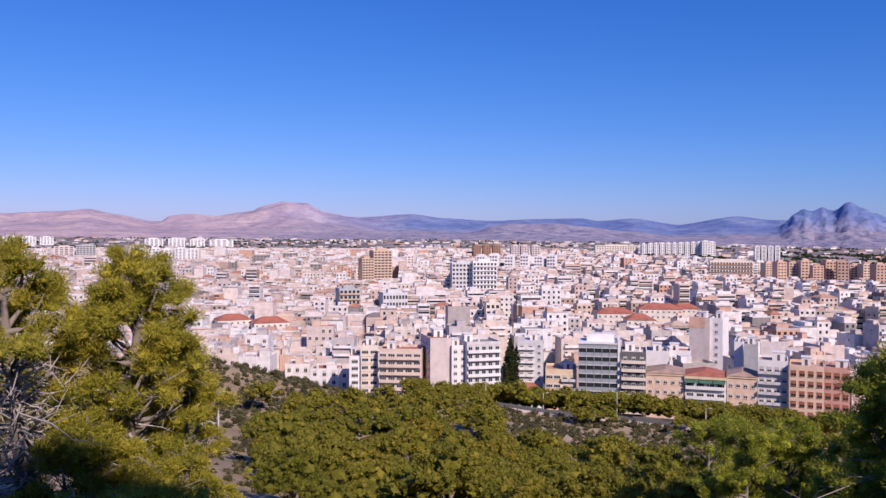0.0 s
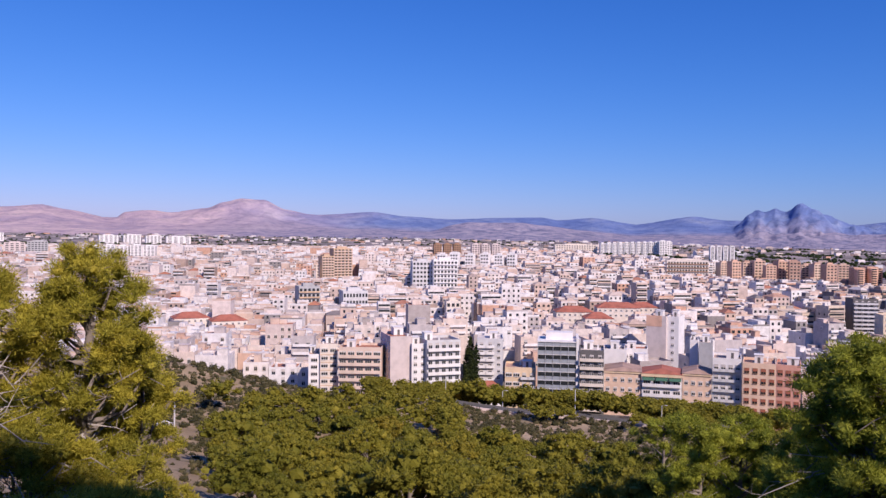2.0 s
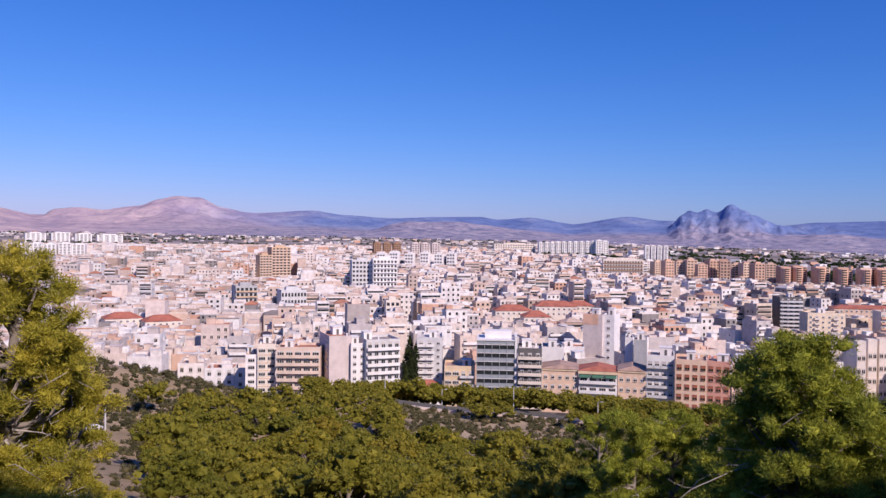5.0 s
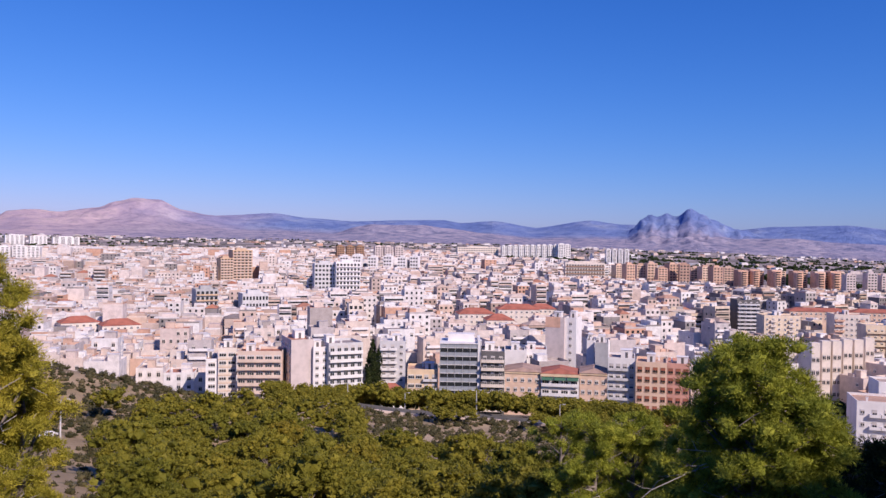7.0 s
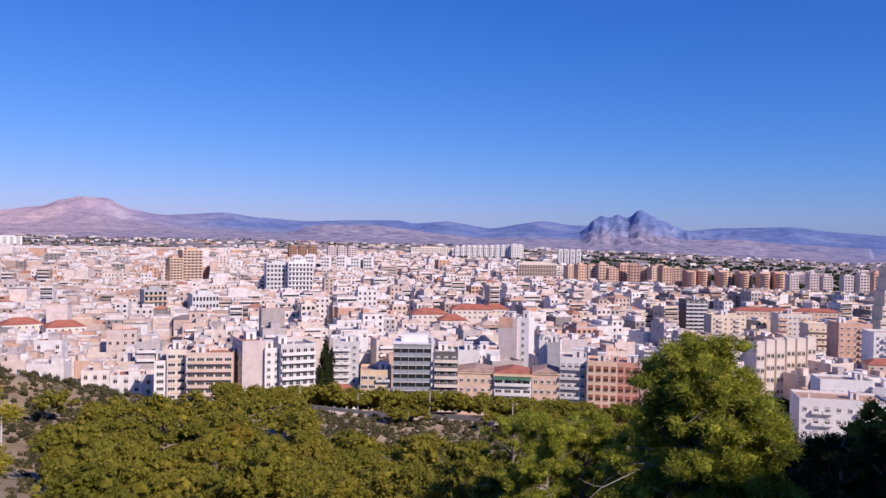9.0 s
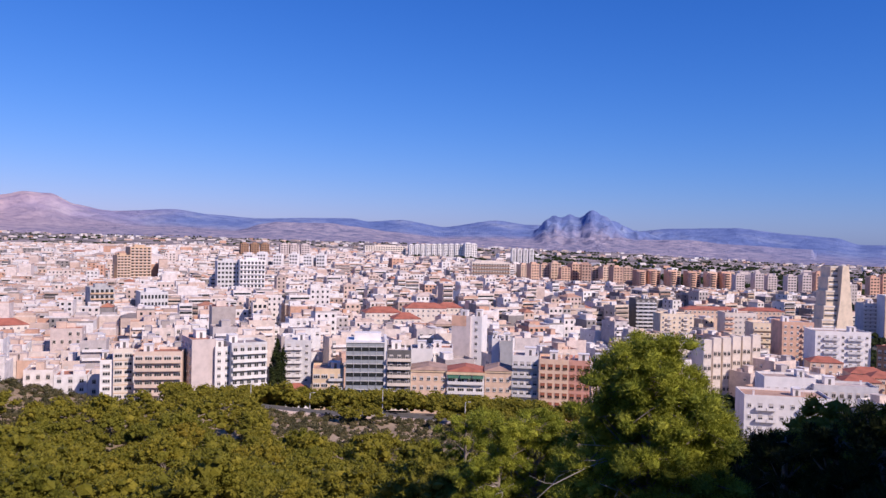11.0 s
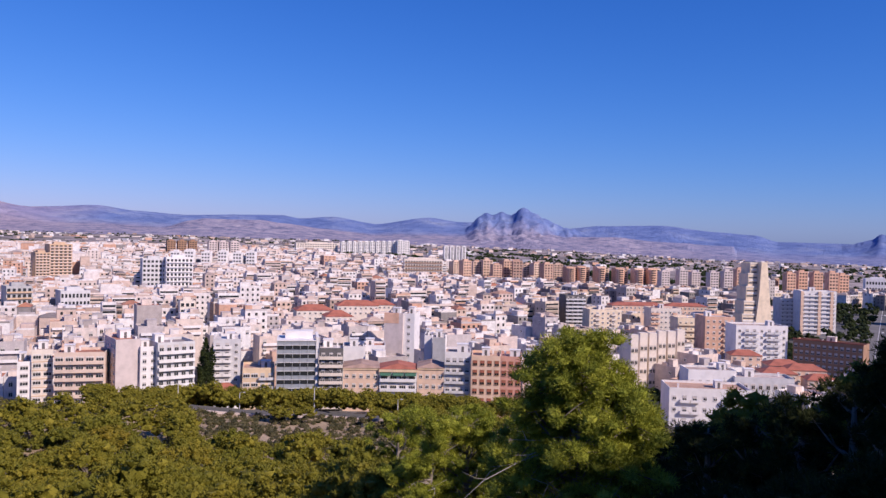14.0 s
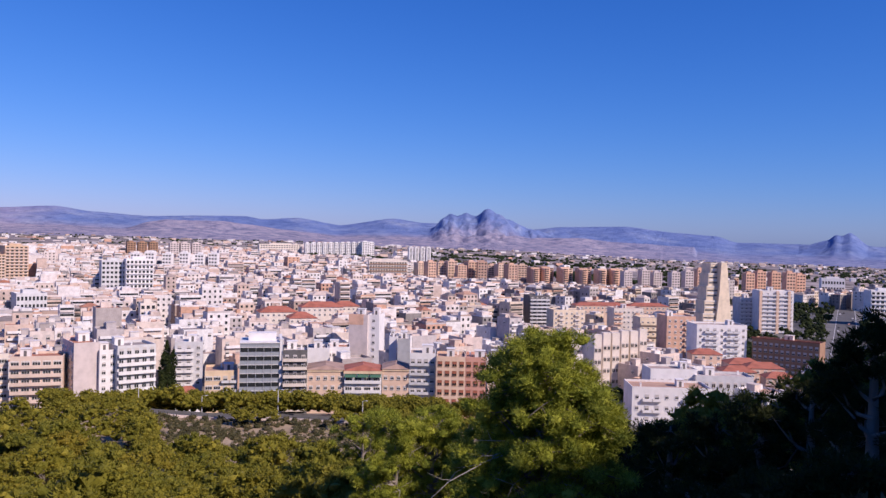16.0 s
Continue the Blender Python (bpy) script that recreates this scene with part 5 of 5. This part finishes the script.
def near_pine(name, az, rng, top, rad, seed, clumps, per, label, crown_low=0.35, size=0.2, dead=60, lean=0.0, shape=1.0, flatten=0.7, dome=2.0, leaf=None, solid=0.6):
    """A pine close to the lookout, with separate limbs, dead twigs and needle clumps."""
    rg = np.random.default_rng(seed)
    x, y, z = stand(az, rng)
    H = top - z
    ob = new(name)
    ob.matrix_basis = pose(x, y, z, 0, 0, -az)
    trunk, crown, twigs = Shape(), Shape(), Shape()
    path = [np.array((lean * -0.5, 0, -0.8)), np.array((lean * -0.2, 0, H * 0.2)), np.array((lean * 0.3, 0.2, H * 0.45)), np.array((lean * 0.7, 0, H * 0.7)), np.array((lean, 0, H * 0.93))]
    trunk.tube(path, [0.30, 0.25, 0.19, 0.12, 0.04], 9)
    boughs = max(5, clumps // 6)
    for k in range(boughs):
        a = rg.uniform(0, 2 * pi)
        q = (k + rg.uniform(0, 1)) / boughs
        zz = H * (crown_low + (1 - crown_low) * q) - 0.45
        reach = rad * (1 - q ** dome) ** 0.5 * shape
        u = sqrt(rg.uniform(0.2, 1)) * 0.9
        ax = path[0] + (path[4] - path[0]) * min(1, zz / H)
        bc = np.array((ax[0] + cos(a) * reach * u, ax[1] + sin(a) * reach * u, zz))
        f_ = min(1.0, max(0.12, (zz - reach * u * 0.5 - 0.3) / H / 0.93))
        st = path[0] + (path[4] - path[0]) * f_
        mid = (st * 0.5 + bc * 0.5) + rg.normal(scale=0.18, size=3) - np.array((0, 0, 0.15))
        trunk.tube([st, (st + mid) / 2 + rg.normal(scale=0.06, size=3), mid, bc], [0.1, 0.08, 0.055, 0.025], 6)
        for _ in range(6):
            c = bc + np.clip(rg.normal(size=3), -1.3, 1.3) * np.array((0.27, 0.27, 0.14)) * rad * 0.8
            c[2] = min(c[2], H - 0.1)
            r = rg.uniform(0.09, 0.17) * (rad * 0.5 + 1.2)
            lump(crown, c - np.array((0, 0, r * 0.1)), r * solid, rg, flatten, 1)
            tufts(crown, c, r, rg, int(per * 1.0), size, flatten, (0.25, 1.35), 0.12)
            trunk.tube([bc, (bc + c) / 2 + rg.normal(scale=0.05, size=3), c], [0.022, 0.016, 0.006], 4)
    for k in range(dead):
        a = rg.uniform(0, 2 * pi)
        h0 = H * rg.uniform(0.12, 0.62)
        st = path[0] + (path[4] - path[0]) * (h0 / H)
        ln = rad * rg.uniform(0.35, 0.85)
        p = [st]
        d = np.array((cos(a), sin(a), rg.uniform(-0.2, 0.45)))
        for j in range(4):
            p.append(p[-1] + d * ln / 4)
            d = d * 0.9 + rg.normal(scale=0.5, size=3)
        twigs.tube(p, [0.045, 0.036, 0.026, 0.018, 0.008], 4)
        for j in (2, 3):
            e = p[j] + rg.normal(scale=0.35, size=3) * ln * 0.5
            twigs.tube([p[j], (p[j] + e) / 2 + rg.normal(scale=0.06, size=3), e], [0.02, 0.014, 0.006], 3)
    part("trunk", trunk, BARK, ob, smooth=True)
    if dead:
        part("deadwood", twigs, DEADWOOD, ob, "grey leafless branches", smooth=True)
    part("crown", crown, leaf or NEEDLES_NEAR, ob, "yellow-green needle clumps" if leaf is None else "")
    tagged(ob, label, "tree")
    return ob


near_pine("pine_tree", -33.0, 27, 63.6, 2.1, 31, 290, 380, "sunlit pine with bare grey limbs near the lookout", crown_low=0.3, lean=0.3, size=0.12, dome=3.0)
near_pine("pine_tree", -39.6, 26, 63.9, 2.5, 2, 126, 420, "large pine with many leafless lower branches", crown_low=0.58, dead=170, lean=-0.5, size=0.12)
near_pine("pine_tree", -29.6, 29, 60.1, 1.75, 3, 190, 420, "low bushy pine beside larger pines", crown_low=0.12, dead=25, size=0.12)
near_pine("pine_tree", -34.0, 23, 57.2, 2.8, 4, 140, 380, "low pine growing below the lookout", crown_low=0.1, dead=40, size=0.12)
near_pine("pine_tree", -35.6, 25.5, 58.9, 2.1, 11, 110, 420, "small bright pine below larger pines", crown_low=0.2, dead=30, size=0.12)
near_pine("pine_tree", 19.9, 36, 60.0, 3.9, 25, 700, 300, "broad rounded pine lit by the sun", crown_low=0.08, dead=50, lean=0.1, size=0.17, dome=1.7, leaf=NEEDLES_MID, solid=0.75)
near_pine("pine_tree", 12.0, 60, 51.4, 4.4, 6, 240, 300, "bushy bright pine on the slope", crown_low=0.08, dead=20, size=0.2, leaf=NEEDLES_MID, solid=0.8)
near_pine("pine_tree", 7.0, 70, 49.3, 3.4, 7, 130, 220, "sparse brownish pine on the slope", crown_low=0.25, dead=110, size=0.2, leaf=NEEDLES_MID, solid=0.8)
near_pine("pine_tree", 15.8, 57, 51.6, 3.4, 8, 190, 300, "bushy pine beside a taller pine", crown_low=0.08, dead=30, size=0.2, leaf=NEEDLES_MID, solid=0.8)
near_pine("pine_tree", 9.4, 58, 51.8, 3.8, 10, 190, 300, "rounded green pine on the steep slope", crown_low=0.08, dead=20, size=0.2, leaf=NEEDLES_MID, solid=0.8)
# pines under the castle hill wear the needles with shade in their colour
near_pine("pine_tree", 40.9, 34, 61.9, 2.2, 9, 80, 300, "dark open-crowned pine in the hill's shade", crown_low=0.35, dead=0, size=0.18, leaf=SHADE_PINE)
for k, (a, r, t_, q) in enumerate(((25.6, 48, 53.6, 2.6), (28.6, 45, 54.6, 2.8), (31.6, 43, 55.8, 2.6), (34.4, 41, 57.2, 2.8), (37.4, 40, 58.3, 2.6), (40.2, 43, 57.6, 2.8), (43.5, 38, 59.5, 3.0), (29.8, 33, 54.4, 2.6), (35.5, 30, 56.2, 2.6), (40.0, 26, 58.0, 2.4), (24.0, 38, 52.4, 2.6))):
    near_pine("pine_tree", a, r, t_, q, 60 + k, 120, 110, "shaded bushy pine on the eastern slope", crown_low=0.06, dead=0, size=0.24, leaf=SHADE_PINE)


def scrub():
    s = Shape()
    rg = np.random.default_rng(4)
    spans = ((-34, -12, 150, 275, 2600, 1.0), (-9, 14, 165, 238, 1300, 1.0), (-32, -24, 105, 185, 160, 0.7), (-46, 50, 12, 60, 260, 0.6), (24, 50, 20, 110, 260, 0.7), (-46, -30, 60, 260, 200, 1.0))
    for a0, a1, r0, r1, n, size in spans:
        for _ in range(n):
            a, r = rg.uniform(a0, a1), sqrt(rg.uniform(r0 * r0, r1 * r1))
            if -31 < a < -25 and 163 < r < 172:
                continue
            x, y, z = stand(a, r)
            q = size * rg.uniform(0.4, 1.3)
            lump(s, (x, y, z + q * 0.3), q * 0.8, rg, 0.7)
            tufts(s, (x, y, z + q * 0.3), q * 0.8, rg, 26, 0.35 * q + 0.1)
    tagged(part("scrub_bushes", s, SCRUB), "low dry scrub on the hillside", "bushes", kind="stuff")


scrub()


def street_trees():
    s = Shape()
    rg = np.random.default_rng(9)
    for a, r, size in PARKS:
        n = int(size * size / 30)
        px, py = spot(a, r)
        for _ in range(n):
            x, y = px + rg.uniform(-size, size), py + rg.uniform(-size, size)
            if hypot(x - px, y - py) > size or not free(x, y, 2) or abs(degrees(atan2(x, y)) - 39.3) < 700 / hypot(x, y):
                continue
            z = ground(x, y)
            q = rg.uniform(1.8, 4.0)
            for _ in range(5):
                c = (x + rg.uniform(-q, q) * 0.6, y + rg.uniform(-q, q) * 0.6, z + q * rg.uniform(0.7, 1.6))
                lump(s, c, q * 0.5, rg, 0.85)
                tufts(s, c, q * 0.5, rg, 8, 0.9)
            s.tube([(x, y, z - 0.3), (x, y, z + q)], [0.2, 0.15], 4)
    for _ in range(800):
        a, r = rg.uniform(-46, 46), sqrt(rg.uniform(1250 ** 2, 3300 ** 2))
        x, y, z = stand(a, r)
        for _ in range(4):
            lump(s, (x + rg.uniform(-16, 16), y + rg.uniform(-16, 16), z + 1), rg.uniform(2.0, 5.0), rg, 0.7)
    for _ in range(420):
        a, r = rg.uniform(10, 46), sqrt(rg.uniform(1160 ** 2, 2300 ** 2))
        x, y, z = stand(a, r)
        for _ in range(3):
            q = rg.uniform(2.0, 4.5)
            lump(s, (x + rg.uniform(-9, 9), y + rg.uniform(-9, 9), z + q * 0.6), q, rg, 0.85)
    for a0, a1, r0, r1, n in ((0.5, 9.5, 1560, 1680, 110), (-22, -14, 1750, 1950, 120), (-13, -3, 1450, 1700, 60), (9, 30, 1150, 1300, 170), (-40, -24, 1700, 2000, 130)):
        for _ in range(n):
            x, y, z = stand(rg.uniform(a0, a1), rg.uniform(r0, r1))
            if free(x, y, 3):
                q = rg.uniform(2.5, 5.5)
                for _ in range(3):
                    lump(s, (x + rg.uniform(-q, q), y + rg.uniform(-q, q), z + q * rg.uniform(0.5, 1.3)), q * 0.7, rg, 0.9)
    tagged(part("city_trees", s, CYPRESS), "dark trees in parks and along roads", "trees", kind="stuff")
    f = Shape()
    for _ in range(1100):
        a, r = rg.uniform(-46, 46), sqrt(rg.uniform(1300 ** 2, 3500 ** 2))
        if r < 1900 - 300 * ease(-8, 14, a) - 150 and rg.uniform() < 0.5:
            continue
        x, y, z = stand(a, r)
        w, d, h = rg.uniform(5, 22), rg.uniform(6, 14), rg.uniform(3, 6)
        f.box(-w / 2, w / 2, 0, d, -4, h, 0, pose(x, y, z, 0, 0, rg.uniform(-30, 30)))
    tagged(part("far_houses", f, CITY_WALL), "scattered pale houses on the far plain", "houses", kind="stuff")


street_trees()


def street_lamp(az, rng, high):
    x, y, z = stand(az, rng)
    ob = new("street_lamp")
    ob.matrix_basis = pose(x, y, z, 0, 0, -az)
    part("pole", Shape().tube([(0, 0, -0.3), (0, 0, high * 0.6), (0, 0, high)], [0.17, 0.14, 0.11], 8), W["lightgrey"], ob)
    part("arm", Shape().tube([(0, 0, high - 0.05), (0.5, -0.3, high + 0.25), (1.1, -0.7, high + 0.3)], [0.06, 0.05, 0.05], 6), W["metal"], ob)
    part("lamp_head", Shape().box(0.9, 1.6, -0.95, -0.65, high + 0.22, high + 0.38), W["lightgrey"], ob)
    tagged(ob, "tall pale metal street lamp beside the road", "street lamp", "street lamps")


for a, r, h in ((-27.15, 169, 7.5), (-8.3, 244, 7), (0.95, 244, 8.5), (6.9, 244, 6.5), (-4.2, 246, 6)):
    street_lamp(a, r, h)


def road():
    """The road along the foot of the hill with its low wall."""
    s, wl = Shape(), Shape()
    prev = None
    for k in range(61):
        a = -12 + 30 * k / 60
        rows = []
        for r in (238, 246):
            x, y = spot(a, r)
            rows.append((x, y, max(ground(*spot(a, 238)), ground(*spot(a, 246))) + 0.12))
        if prev:
            s.face([prev[0], rows[0], rows[1], prev[1]])
            i0, i1 = Vector(prev[0]), Vector(rows[0])
            wl.solid([i0 + Vector((0, 0, -1.5)), i1 + Vector((0, 0, -1.5)), i1 + Vector((0, 0, 0.45)), i0 + Vector((0, 0, 0.45)),
                      i0 + Vector((0, 0.4, -1.5)), i1 + Vector((0, 0.4, -1.5)), i1 + Vector((0, 0.4, 0.45)), i0 + Vector((0, 0.4, 0.45))], [(0, 1, 2, 3), (7, 6, 5, 4), (3, 2, 6, 7)])
        prev = rows
    tagged(part("road", s, ASPHALT), "grey asphalt road round the hill", "road", kind="structure")
    tagged(part("road_wall", wl, W["rooftop"]), "low pale masonry wall along the road", "wall", kind="structure")


road()


def car(az, rng, rot, paint, label="small white car parked on the hillside path", group=""):
    """A small parked hatchback."""
    x, y, z = stand(az, rng)
    ob = new("car")
    ob.matrix_basis = pose(x, y, z + (0.12 if group else 0.05), 0, 0, rot)
    side = [(-2.0, 0.35), (2.0, 0.35), (2.05, 0.75), (1.25, 0.95), (0.55, 1.42), (-1.3, 1.45), (-1.95, 0.95)]
    n = len(side)
    v = [(u, -0.82 + (0.12 if q > 1.0 else 0), q) for u, q in side] + [(u, 0.82 - (0.12 if q > 1.0 else 0), q) for u, q in side]
    part("body", Shape().solid(v, [tuple(range(n)), tuple(range(2 * n - 1, n - 1, -1))] + [(i, i + n, (i + 1) % n + n, (i + 1) % n) for i in range(n)]), paint, ob)
    for sy in (-1, 1):
        part("side_window", Shape().box(-1.2, 0.45, sy * 0.79 - 0.02, sy * 0.79 + 0.02, 0.98, 1.32), GLASS, ob)
        for u in (-1.25, 1.25):
            part("wheel", Shape().tube([(u, sy * 0.68, 0.31), (u, sy * 0.86, 0.31)], [0.31, 0.31], 14), W["dark"], ob)
    tagged(ob, label, "car", group)


car(-27.9, 169, 78, W["white"])


def avenue():
    """The broad avenue that leads out of the city past the church, with its traffic standing."""
    s, k2 = Shape(), Shape()
    prev = None
    for k in range(41):
        r = 420 + 18 * k
        a = 39.3
        x, y = spot(a, r)
        nx, ny = cos(radians(a)), -sin(radians(a))
        z = ground(x, y) + 0.12
        row = [(x + nx * q, y + ny * q, z) for q in (-7.5, 7.5)]
        if prev:
            s.face([prev[0], prev[1], row[1], row[0]])
            for q in (-7.9, 7.5):
                pts = [(p[0] + nx * (q + e + (7.5 if i % 2 == 0 else 7.5)), p[1] + ny * (q + e + 7.5), p[2] + h) for h in (-0.2, 0.15) for i, p in enumerate((prev[0], row[0])) for e in (0, 0.4)]
                k2.solid(pts, [(4, 5, 7, 6), (0, 1, 5, 4), (2, 6, 7, 3), (0, 4, 6, 2), (1, 3, 7, 5)])
        prev = row
    tagged(part("avenue", s, ASPHALT), "broad grey asphalt avenue leading out of town", "road", kind="structure")
    tagged(part("avenue_kerb", k2, W["lightgrey"]), "pale stone kerb along the avenue", "kerb", kind="structure")
    rnd = random.Random(3)
    for k in range(16):
        r = 440 + 34 * k + rnd.uniform(-8, 8)
        off = rnd.choice((-5.2, -2.2, 2.2, 5.2))
        car(39.3 + degrees(off / r), r, 90 - 39.3, rnd.choice((W["white"], W["lightgrey"], W["dark"], W["coral"])), "car standing on the broad avenue", "cars on the avenue")


avenue()
